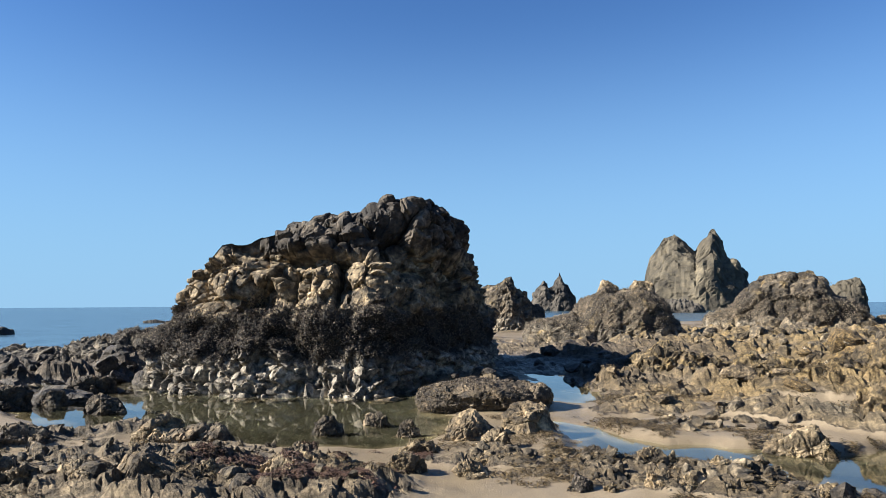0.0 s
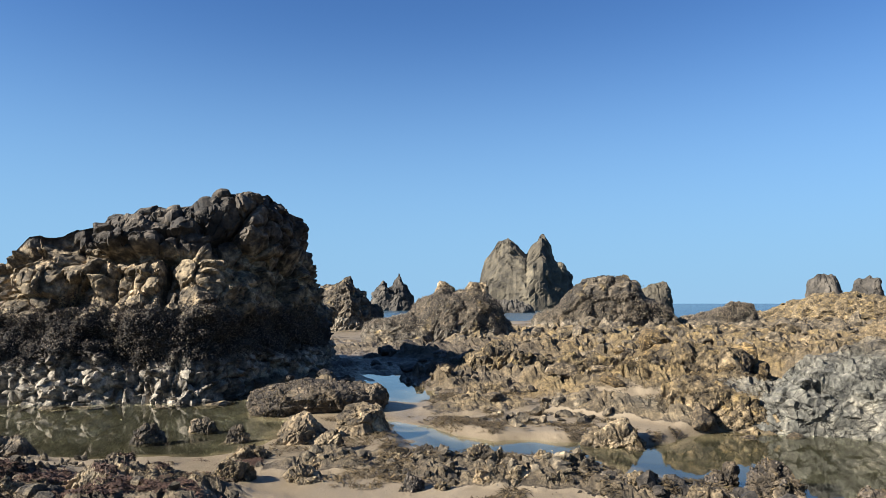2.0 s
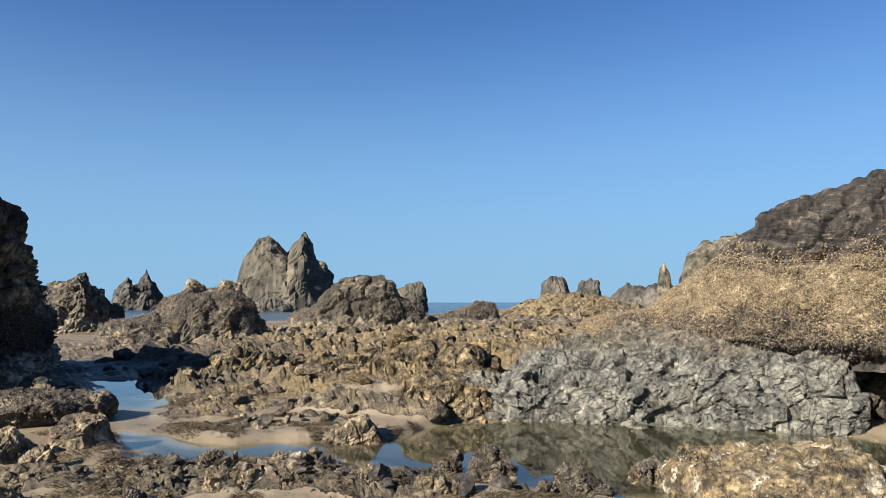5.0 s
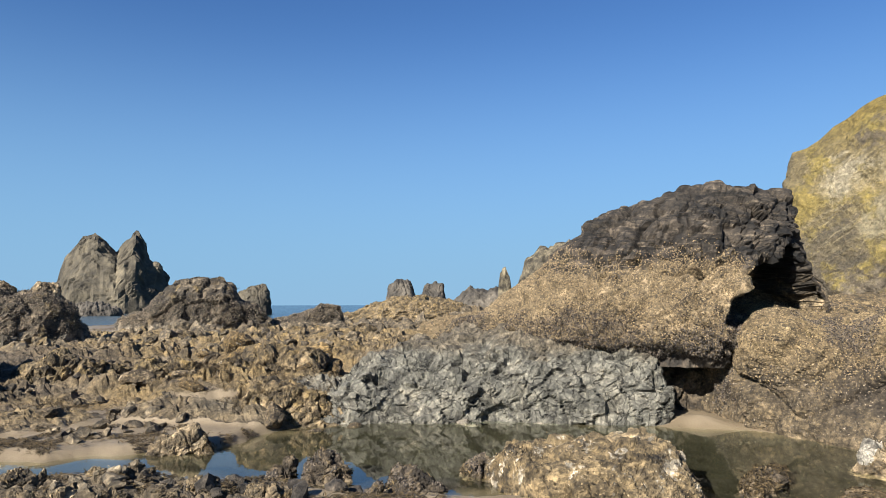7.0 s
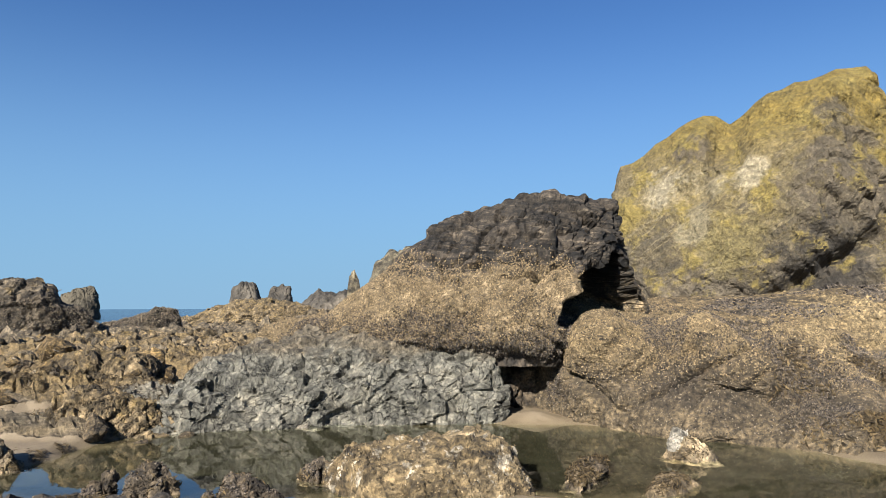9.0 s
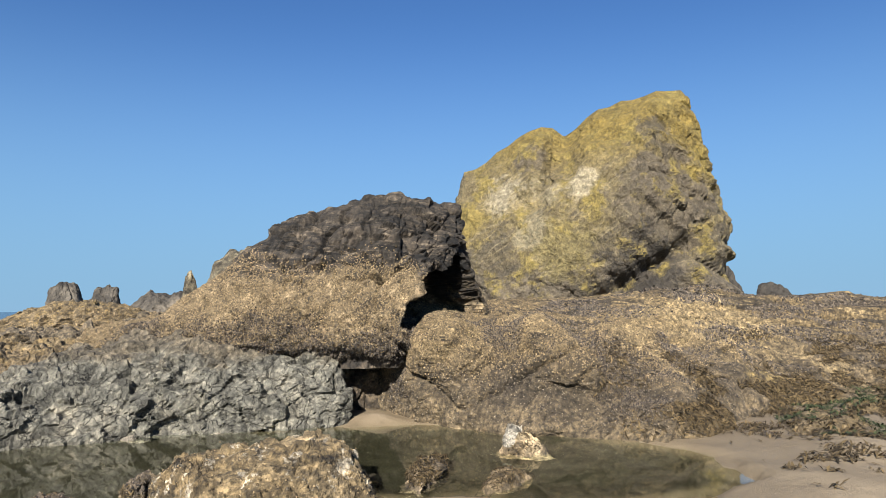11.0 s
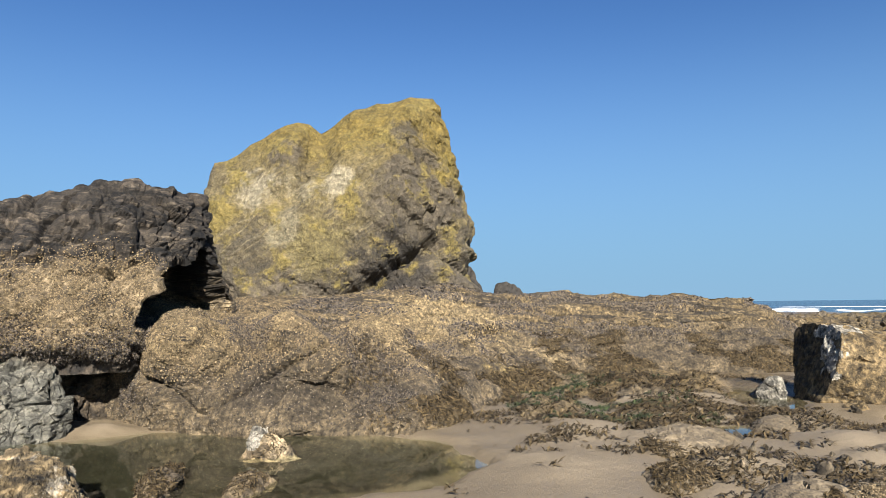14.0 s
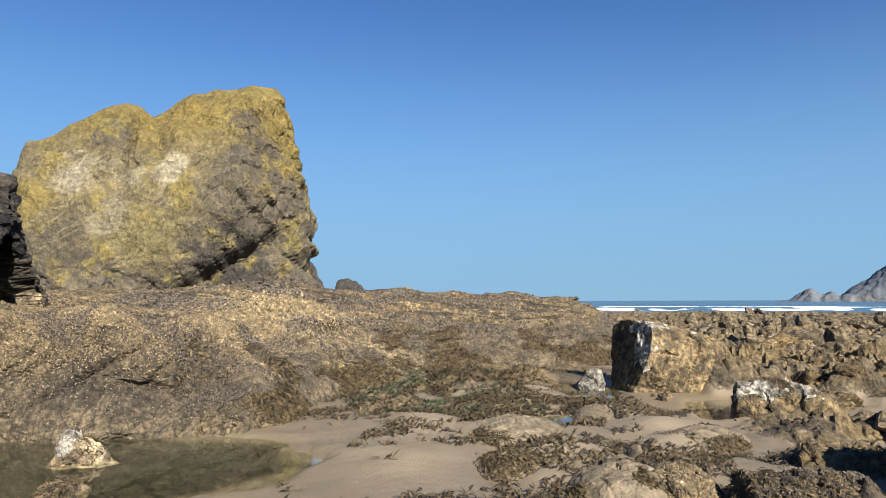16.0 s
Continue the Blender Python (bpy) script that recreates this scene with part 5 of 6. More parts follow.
# the flat slab lying at the pool, and the rounded boulders before it
ledge = [(0.3, 0), (0.25, 0.3), (0.06, 0.52), (0.0, 0.68), (0.06, 0.82), (0.3, 0.94), (1, 1)]
outcrop(oval(0.6, 10.7, 1.05, 0.6, -3), [(-0.2, 10.75, 0.38), (0.4, 10.75, 0.5), (1.35, 10.65, 0.42)], -0.2, 0.07, 0.3, 641, M_DARKROCK, "flat-topped brown slab boulder at the pool edge", 4.5, 220, 70, weed=1200, profile=ledge, cuts=0, shells=5000)
outcrop(oval(1.12, 8.6, 0.46, 0.36, 5), [(0.9, 8.65, 0.38), (1.2, 8.6, 0.41)], -0.25, 0.06, 0.3, 642, M_TANROCK, "rounded tan boulder with a shaded side", 3.4, 200, 64)
outcrop(oval(0.28, 8.3, 0.36, 0.3, 20), [(0.12, 8.25, 0.3), (0.42, 8.4, 0.38)], -0.25, 0.06, 0.25, 643, M_TANROCK, "low tan boulder beside the pool", 3.2, 180, 60)
outcrop(oval(0.56, 7.75, 0.28, 0.22, 10), [(0.42, 7.75, 0.24), (0.68, 7.8, 0.27)], -0.25, 0.05, 0.2, 644, M_TANROCK, "low tan boulder on sand", 3.2, 160, 52)
outcrop(oval(3.82, 7.5, 0.48, 0.36, -25), [(3.55, 7.6, 0.22), (3.95, 7.45, 0.31)], -0.25, 0.1, 0.22, 645, M_TANROCK, "knobbly brown boulder at the pool edge", 2.8, 220, 70, weed=500)
outcrop(oval(-3.2, 8.0, 0.46, 0.3, 20), [(-3.4, 7.9, 0.32), (-3.15, 8.0, 0.4), (-2.95, 8.05, 0.34)], -0.25, 0.08, 0.35, 646, M_TANROCK, "brown boulder with a pale sunlit side", 3.2, 200, 64, shells=1100)
outcrop(oval(-2.65, 7.95, 0.5, 0.3, 10), [(-2.95, 7.9, 0.28), (-2.6, 7.95, 0.31), (-2.3, 8.0, 0.2)], -0.25, 0.07, 0.35, 672, M_DARKROCK, "long dark boulder with a sloping back", 3.0, 200, 60)
outcrop(oval(-2.5, 6.0, 0.42, 0.34, 10), [(-2.7, 6.0, 0.36), (-2.4, 6.0, 0.38)], -0.25, 0.06, 0.4, 647, M_TANROCK, "rounded dark boulder with yellowish top", 3.0, 200, 64)
outcrop(oval(-1.3, 6.5, 0.72, 0.48, 8), [(-1.75, 6.45, 0.3), (-1.3, 6.5, 0.35), (-0.85, 6.5, 0.24)], -0.25, 0.12, 0.28, 648, M_TANROCK, "low boulder covered in red-brown weed", 2.4, 240, 70, weed=3500, wmat=M_REDWEED)
# x, y, half length, half width, turn, height, weed
NEAR_LEFT = [
    (-2.02, 6.05, 0.32, 0.22, 19, 0.33, 120), (-3.5, 5.9, 0.3, 0.25, 30, 0.35, 60), (-3.05, 5.9, 0.3, 0.24, 28, 0.35, 60), (-4.65, 7.9, 0.42, 0.3, 30, 0.32, 90),
    (-4.0, 7.2, 0.5, 0.25, 25, 0.2, 120), (-3.55, 6.7, 0.5, 0.22, 20, 0.2, 90), (-4.3, 6.6, 0.5, 0.3, 25, 0.28, 60), (-2.75, 6.8, 0.42, 0.2, 15, 0.2, 60), (-1.95, 7.15, 0.4, 0.2, 12, 0.18, 60), (-3.7, 7.8, 0.36, 0.2, 25, 0.18, 60),
    (-5.2, 8.6, 0.5, 0.25, 28, 0.2, 60),
]
NEAR_MIDDLE = [
    (-0.4, 6.6, 0.3, 0.22, 4, 0.27, 40), (-0.62, 5.78, 0.22, 0.15, 6, 0.17, 20), (-1.3, 5.75, 0.35, 0.18, 8, 0.2, 90), (0.57, 7.05, 0.55, 0.25, -5, 0.2, 220), (1.4, 6.92, 0.24, 0.18, -11, 0.24, 30), (0.3, 6.5, 0.22, 0.14, -3, 0.18, 40), (-0.22, 7.5, 0.33, 0.18, 2, 0.2, 60),
    (1.95, 6.55, 0.28, 0.2, -17, 0.29, 40), (1.7, 5.75, 0.2, 0.14, -16, 0.28, 20), (2.02, 5.72, 0.24, 0.16, -19, 0.24, 30), (1.06, 5.8, 0.2, 0.13, -10, 0.22, 30), (1.36, 5.7, 0.18, 0.12, -13, 0.21, 20), (2.54, 6.52, 0.28, 0.16, -21, 0.2, 40), (2.75, 6.25, 0.26, 0.16, -24, 0.22, 40), (2.6, 5.75, 0.28, 0.16, -24, 0.18, 40),
]
NEAR_RIGHT = [
    (3.06, 5.66, 0.22, 0.14, -29, 0.16, 30), (3.95, 5.72, 0.22, 0.16, -34, 0.18, 120), (4.22, 5.42, 0.26, 0.18, -37, 0.22, 160), (3.3, 4.98, 0.3, 0.2, -33, 0.24, 40), (2.95, 5.3, 0.24, 0.15, -28, 0.24, 30),
    (4.5, 4.5, 0.42, 0.26, -43, 0.26, 200), (4.1, 4.52, 0.2, 0.13, -41, 0.18, 60), (5.34, 4.46, 0.3, 0.19, -50, 0.19, 160), (3.7, 4.65, 0.17, 0.1, -38, 0.13, 30), (4.1, 5.3, 0.32, 0.2, -35, 0.2, 120),
]
for k, (ox, oy, la, lb, turn, h, weed) in enumerate(NEAR_LEFT + NEAR_MIDDLE + NEAR_RIGHT):
    c, sn = math.cos(radians(turn)) * la * 0.45, math.sin(radians(turn)) * la * 0.45
    dark = ox > 3.9 or k % 6 == 3
    outcrop(oval(ox, oy, la, lb, turn, 7), [(ox - c, oy - sn, h * 0.85), (ox + 0.2 * c, oy + 0.2 * sn, h), (ox + c, oy + sn, h * 0.75)], -0.2, 0.1, 0.2 + 0.25 * la, 900 + 7 * k, M_DARKROCK if dark else M_TANROCK, "dark weedy rock lying in the pool" if dark else "broken tan-brown reef rock with sunlit edges", 3.2, 150, 46, weed=weed, shells=int(1200 * la))
for ox, oy, r in ((-0.9, 9.5, 0.2), (-1.48, 8.95, 0.23), (-0.45, 8.72, 0.21)):
    outcrop(oval(ox, oy, r, r * 0.7, 5, 7), [(ox - r * 0.4, oy, r * 0.8), (ox + r * 0.4, oy, r * 0.95)], -0.2, 0.05, 0.15, 960 + int(r * 100), M_DARKROCK, "small dark rock standing in the pool", 2.6, 110, 36)
for ox, oy, la, lb, turn, h in ((-6.8, 11.1, 0.4, 0.3, 30, 0.38), (-6.4, 11.65, 0.34, 0.24, 28, 0.29), (-5.15, 10.8, 0.52, 0.3, 22, 0.28), (-6.6, 13.25, 0.56, 0.4, 24, 0.38), (-7.4, 11.9, 0.5, 0.35, 30, 0.34)):
    outcrop(oval(ox, oy, la, lb, turn, 7), [(ox - la * 0.4, oy - la * 0.15, h * 0.8), (ox + la * 0.3, oy + la * 0.1, h)], -0.25, 0.09, 0.35, 970 + int(oy * 9), M_DARKROCK, "dark wet rock between the pools", 3.0, 150, 48)
# humps of the reef
outcrop(oval(5.75, 8.4, 1.25, 0.8, -33), [(5.0, 8.7, 0.5), (5.7, 8.35, 0.68), (6.3, 7.95, 0.6)], -0.25, 0.16, 0.45, 661, M_REEF, "craggy ochre-brown reef hump beside the pool", 2.2, 300, 95, "reef_outcrop", weed=1500)
outcrop(oval(4.55, 14.3, 1.7, 1.1, 15), [(3.7, 14.2, 0.55), (4.6, 14.4, 0.8), (5.5, 14.6, 0.6)], -0.25, 0.24, 0.6, 662, M_REEF, "craggy brown reef hump", 2.2, 220, 70, "reef_outcrop")
outcrop(oval(6.3, 13.0, 1.1, 0.7, 5), [(5.8, 13.0, 0.6), (6.7, 13.1, 0.65)], -0.2, 0.16, 0.45, 663, M_REEF, "blocky ochre reef hump", 3.2, 200, 64, "reef_outcrop")
outcrop(oval(7.7, 11.6, 1.7, 1.2, -35), [(6.9, 12.0, 0.75), (7.8, 11.5, 0.95), (8.5, 11.0, 0.8)], -0.2, 0.2, 0.6, 664, M_REEF, "broad ochre algae-covered reef hump", 2.2, 240, 76, "reef_outcrop")
outcrop(oval(10.6, 12.2, 1.6, 1.1, -45), [(10.0, 12.8, 0.8), (11.1, 11.7, 0.85)], -0.2, 0.24, 0.6, 665, M_REEF, "craggy brown reef hump", 2.4, 190, 60, "reef_outcrop")
outcrop(oval(8.6, 15.6, 1.9, 1.2, -20), [(7.6, 15.9, 0.7), (9.4, 15.4, 0.8)], -0.2, 0.28, 0.7, 666, M_REEF, "craggy brown reef hump", 2.4, 190, 60, "reef_outcrop")
outcrop(oval(13.6, 15.0, 2.2, 1.4, -45), [(12.6, 16.0, 0.8), (14.5, 14.0, 0.9)], -0.2, 0.3, 0.8, 667, M_REEF, "craggy brown reef hump", 2.4, 190, 60, "reef_outcrop")
outcrop(oval(14.0, 21.5, 3.0, 1.6, -30), [(12.3, 22.4, 0.8), (15.6, 20.6, 0.9)], -0.2, 0.36, 1.0, 668, M_REEF, "low craggy reef ridge", 2.4, 190, 60, "reef_outcrop")
# added dark rock: fills the slot under the cap so it reads as shade
outcrop(oval(10.25, 4.95, 0.8, 0.5, -60), [(10.05, 5.2, 0.95), (10.4, 4.7, 0.85)], -0.25, 0.12, 0.4, 674, M_DARKROCK, "dark filler rock standing in for shade under the overhang", 3.2)
# the big ochre boulder before the white pool
outcrop(oval(5.55, 3.38, 1.2, 1.05, -55), [(5.6, 4.0, 0.38), (5.9, 3.72, 0.5), (6.15, 3.25, 0.45)], -0.35, 0.09, 0.3, 651, M_NEAR, "big ochre boulder with white barnacle patches", 2.3, 360, 110, cuts=12, shells=1500)
outcrop(oval(8.05, 1.66, 0.38, 0.25, 80), [(8.0, 1.9, 0.3), (8.05, 1.7, 0.26), (8.1, 1.42, 0.14)], -0.2, 0.07, 0.2, 652, M_TANROCK, "brown boulder with a pale quartz top at the pool edge", 2.4, 190, 60, cuts=30, weed=300,
        white=lambda p, n: (p[:, 2] > 0.12 + 0.08 * fbm(p * 6, 3, 9)) & (p[:, 1] > 1.76 + 0.08 * fbm(p * 5, 3, 10)))
outcrop(oval(6.6, 2.25, 0.85, 0.26, 12), [(6.0, 2.12, 0.14), (6.6, 2.25, 0.2), (7.2, 2.38, 0.19)], -0.25, 0.08, 0.22, 653, M_DARKROCK, "dark brown weedy rock in the pool", 2.4, 220, 60, weed=3000)
outcrop(oval(6.75, 1.5, 0.55, 0.26, -10), [(6.45, 1.5, 0.06), (6.95, 1.5, 0.1)], -0.2, 0.04, 0.3, 675, M_TANROCK, "low sandy rock just above the pool", 2.4, 160, 44, weed=600)
# the blocky rock on the weedy flat, and the white-topped one beside it
box = [(0, 0), (0.03, 0.3), (0.06, 0.7), (0.16, 0.9), (0.45, 0.98), (1, 1)]
outcrop([(12.8, -6.4), (12.1, -5.98), (11.6, -5.84), (11.2, -5.88), (10.98, -6.15), (10.9, -6.6), (10.85, -7.3), (11.25, -8.1), (12.4, -8.2), (13.2, -7.1)], [(11.95, -6.3, 1.24), (11.8, -6.75, 1.22), (11.55, -7.2, 1.04), (11.45, -7.6, 0.87)], -0.25, 0.07, 0.6, 654, M_OCHRE, "blocky ochre rock with white streaks beside a puddle", 5.5, 300, 100, profile=box, cuts=6,
        white=lambda p, n: (np.abs(np.degrees(np.arctan2(-p[:, 1], p[:, 0])) - 28.6) < 0.55 + 0.5 * vnoise(p * 5, 4)) & (p[:, 0] < 11.6) & (p[:, 2] > 0.45 + 0.2 * vnoise(p * 3, 14)) | ((p[:, 2] > 1.0) & (p[:, 0] < 11.9) & (fbm(p * 3, 4, 6) > 0.6)))
outcrop(oval(8.32, -6.55, 0.5, 0.78, -40), [(8.62, -6.2, 0.52), (8.4, -6.5, 0.6), (8.1, -6.95, 0.42)], -0.25, 0.06, 0.3, 655, M_OCHRE, "ochre boulder with a white top", 2.6, 220, 70, cuts=8, white=lambda p, n: (p[:, 2] > 0.36 + 0.1 * fbm(p * 4, 4, 8)) & (fbm(p * 3, 4, 9) > -0.12) & (p[:, 1] > -6.85))
outcrop(oval(12.2, -5.6, 0.42, 0.3, 20), [(12.0, -5.6, 0.38), (12.35, -5.6, 0.34)], -0.2, 0.06, 0.25, 656, M_RUBBLE_PALE, "grey-brown boulder at the puddle", 3.2)
outcrop(oval(10.6, -6.1, 0.42, 0.22, -40), [(10.5, -6.0, 0.14), (10.75, -6.2, 0.16)], -0.2, 0.05, 0.25, 673, M_OCHRE, "low ochre boulder at the foot of the block", 3.2)
outcrop(oval(6.6, -6.6, 0.45, 0.4, -45), [(6.45, -6.45, 0.3), (6.75, -6.75, 0.32)], -0.25, 0.12, 0.45, 657, M_REEF, "dark brown boulder on the weedy flat", 3.4)
outcrop(oval(4.35, -5.4, 0.75, 0.6, -20), [(4.2, -5.3, 1.1), (4.6, -5.5, 1.15)], -0.25, 0.08, 0.4, 671, M_DARKROCK, "dark weed-hung boulder on the weedy flat", 3.4, 200, 64, weed=1200)
outcrop(oval(6.02, -4.95, 0.26, 0.22, -45), [(5.95, -4.85, 0.28), (6.08, -5.05, 0.27)], -0.25, 0.05, 0.25, 676, M_REEF, "rounded brown rock on the weedy flat", 2.8)
for ox, oy, la, lb, turn, h in ((8.2, -2.9, 0.85, 0.6, -20, 0.27), (6.7, -2.35, 0.55, 0.4, -20, 0.19), (5.75, -2.95, 0.52, 0.45, -27, 0.27), (7.3, -4.75, 0.55, 0.5, -33, 0.22), (9.4, -4.5, 0.7, 0.4, -30, 0.16), (9.5, -3.1, 0.8, 0.4, -20, 0.18), (6.3, -3.75, 0.4, 0.3, -40, 0.16)):
    c, sn = math.cos(radians(turn)) * la * 0.5, math.sin(radians(turn)) * la * 0.5
    outcrop(oval(ox, oy, la * 1.15, lb * 1.15, turn), [(ox - c, oy - sn, h * 0.8), (ox, oy, h), (ox + c, oy + sn, h * 0.75)], -0.15, 0.03, 0.3, 700 + int(ox * 31), M_SANDROCK, "low sandy rock strewn with brown weed on the wet flat", 2.0, 170, 50, "reef_outcrop", weed=1700, wsize=0.075, cuts=0)
outcrop(oval(4.95, -3.95, 0.42, 0.72, -40), [(5.15, -3.7, 0.3), (4.95, -3.95, 0.38), (4.75, -4.25, 0.36)], -0.2, 0.07, 0.25, 681, M_DARKROCK, "dark wet rock matted with brown weed", 2.4, 220, 70, weed=5000, wsize=0.05, cuts=14, shells=1500)
outcrop(oval(5.5, -3.35, 0.42, 0.34, -30), [(5.35, -3.3, 0.2), (5.6, -3.4, 0.27)], -0.2, 0.05, 0.25, 682, M_NEAR, "ochre barnacled rock strewn with brown weed", 2.4, 200, 60, weed=1800, wsize=0.05, cuts=10, shells=1500)
for ox, oy, la, lb, turn, h in ((11.0, -9.2, 1.0, 0.7, -35, 0.75), (12.6, -10.4, 1.2, 0.8, -35, 0.8), (10.0, -8.9, 0.7, 0.5, -40, 0.55), (8.95, -7.85, 0.45, 0.35, -40, 0.32), (14.5, -9.4, 1.2, 0.8, -30, 0.85), (13.2, -8.0, 0.8, 0.6, -30, 0.75), (15.5, -12.0, 1.4, 0.9, -35, 0.85), (10.2, -10.2, 0.8, 0.6, -40, 0.65)):
    c, sn = math.cos(radians(turn)) * la * 0.4, math.sin(radians(turn)) * la * 0.4
    outcrop(oval(ox, oy, la, lb, turn), [(ox - c, oy - sn, h * 0.85), (ox, oy, h), (ox + c, oy + sn, h * 0.8)], -0.2, 0.16, 0.45, 740 + int(ox * 13), M_OCHRE, "ochre algae-covered reef rock with shaded clefts", 3.0, 170, 54, "reef_outcrop")
# pale blocks that cap the first mussel mound
outcrop(oval(6.35, 27.2, 0.55, 0.4, 0), [(6.1, 27.2, 2.5), (6.5, 27.2, 2.5)], 1.7, 0.12, 0.5, 658, M_TANROCK, "pale tan block on top of the mussel mound", 4.0, 120, 50)
outcrop(oval(7.6, 27.0, 0.7, 0.4, -5), [(7.2, 27.0, 2.4), (7.9, 26.9, 2.45)], 1.7, 0.12, 0.5, 659, M_TANROCK, "pale tan block on top of the mussel mound", 4.0, 120, 50)

# ---- boulder fields ----
LOOSE = {
    "tan": [boulder_mesh("stone", 800 + k, M_BOULDER, 0.6 + 0.08 * k, 3, 0.2) for k in range(5)],
    "dark": [boulder_mesh("stone", 820 + k, M_DARKBOULDER, 0.6 + 0.1 * k, 3, 0.2) for k in range(4)],
    "ochre": [boulder_mesh("stone", 840 + k, M_ALGAE, 0.65 + 0.1 * k, 3, 0.2) for k in range(4)],
    "pale": [boulder_mesh("stone", 860 + k, M_PALE, 0.7, 3, 0.2) for k in range(3)],
}
SMALL = {
    "tan": [boulder_mesh("stone", 870 + k, M_BOULDER, 0.7, 2, 0.22) for k in range(3)],
    "dark": [boulder_mesh("stone", 874 + k, M_DARKBOULDER, 0.7, 2, 0.22) for k in range(3)],
}
LABEL = {"tan": "rough tan-brown reef boulder on wet sand", "dark": "dark wet weed-stained boulder", "ochre": "boulder furred with ochre algae", "pale": "small pale grey stone"}
# kind, middle x and y, half length, half width, turn, count, smallest and largest radius
FIELD_NEAR = [
    ('tan', -4.0, 6.4, 1.6, 0.6, 25, 16, 0.08, 0.2),
    ('tan', -2.0, 12.0, 2.4, 0.25, 0, 14, 0.12, 0.3),
    ('dark', 3.4, 18.5, 1.6, 2.6, 0, 16, 0.2, 0.5),
    ('tan', -5.6, 8.6, 1.4, 0.5, 30, 8, 0.08, 0.2),
    ('dark', -8.6, 13.0, 2.2, 1.6, 20, 16, 0.18, 0.45),
    ('dark', -6.6, 11.9, 1.0, 0.35, -5, 5, 0.25, 0.45),
]
FIELD_POOL = [
    ('dark', -10.5, 16.2, 3.2, 1.6, 20, 18, 0.2, 0.5),
    ('dark', -6.6, 15.4, 0.9, 1.0, 0, 7, 0.2, 0.5),
    ('dark', 0.0, 12.9, 1.6, 0.5, 0, 9, 0.12, 0.3),
]
FIELD_REEF = [
    ('tan', 5.0, 13.6, 2.0, 1.6, 0, 9, 0.15, 0.34),
    ('ochre', 7.0, 12.4, 2.4, 1.8, -20, 16, 0.18, 0.5),
    ('tan', 3.6, 10.8, 1.2, 0.4, 0, 9, 0.1, 0.26),
    ('tan', 4.6, 10.0, 1.5, 0.8, -15, 16, 0.07, 0.22),
    ('tan', 5.7, 8.4, 1.2, 0.9, -30, 8, 0.14, 0.34),
    ('pale', 7.6, 6.5, 1.2, 0.25, -48, 12, 0.06, 0.18),
]
FIELD_SOUTH = [
    ('ochre', 10.2, -8.2, 2.0, 1.1, 40, 14, 0.18, 0.42),
    ('ochre', 13.5, -9.8, 2.2, 1.4, 40, 14, 0.2, 0.5),
    ('tan', 7.2, -6.8, 0.9, 0.6, -45, 8, 0.12, 0.3),
    ('dark', 6.0, -6.2, 0.8, 0.5, -45, 5, 0.14, 0.3),
]
FIELDS = FIELD_NEAR + FIELD_POOL + FIELD_REEF + FIELD_SOUTH
# smaller and farther rubble, joined
RUBBLE_NEAR = [
    ('tan', -3.2, 6.6, 2.4, 0.9, 20, 220, 0.02, 0.08),
    ('tan', 2.2, 6.0, 1.6, 0.5, -25, 200, 0.02, 0.07),
    ('tan', 5.5, 13.0, 3.4, 2.6, 0, 150, 0.04, 0.13),
    ('dark', -9, 14.5, 4.0, 2.6, 15, 180, 0.08, 0.25),
    ('tan', 9.5, 17, 4.5, 3.5, -20, 90, 0.08, 0.28),
    ('ochre', 14, 22, 7, 4.5, -30, 90, 0.12, 0.35),
    ('tan', 20, 27, 9, 6, -35, 140, 0.2, 0.5),
    ('tan', 8, 26, 5, 4, 0, 60, 0.2, 0.5),
    ('ochre', 15, -13, 5, 3, 40, 150, 0.15, 0.45),
]
RUBBLE_FAR = [
    ('ochre', 24, -21, 11, 6, 40, 150, 0.2, 0.55),
    ('tan', 46, -37, 22, 9, 40, 90, 0.3, 0.7),
    ('ochre', 12, 10.5, 1.6, 1.2, -40, 40, 0.12, 0.4),
    ('tan', 33, 33, 14, 8, -45, 80, 0.3, 0.7),
    ('pale', 7.8, 6.3, 1.5, 0.3, -48, 70, 0.03, 0.09),
    ('tan', 8.0, -5.0, 3.0, 2.0, -45, 50, 0.02, 0.08),
]
RUBBLE_SMALL = [
    ('tan', -1.6, 5.9, 1.4, 0.3, 0, 12, 0.06, 0.15),
    ('tan', -3.2, 6.4, 1.6, 0.5, 15, 12, 0.06, 0.16),
    ('tan', 0.6, 7.1, 0.9, 0.2, 0, 8, 0.06, 0.12),
    ('tan', 2.1, 6.2, 0.9, 0.4, -25, 18, 0.05, 0.13),
    ('dark', 3.2, 5.2, 0.8, 0.3, -40, 12, 0.06, 0.14),
    ('dark', 5.0, 4.4, 0.4, 0.2, -45, 4, 0.06, 0.12),
    ('tan', 3.1, 9.0, 1.0, 0.5, -15, 30, 0.05, 0.13),
    ('tan', 4.2, 9.4, 0.9, 0.5, -25, 20, 0.05, 0.16),
    ('dark', 4.3, 4.6, 0.6, 0.25, -45, 6, 0.06, 0.14),
    ('tan', 7.0, -3.4, 0.9, 0.4, -50, 6, 0.06, 0.16),
]
RUBBLE = RUBBLE_NEAR + RUBBLE_FAR + RUBBLE_SMALL


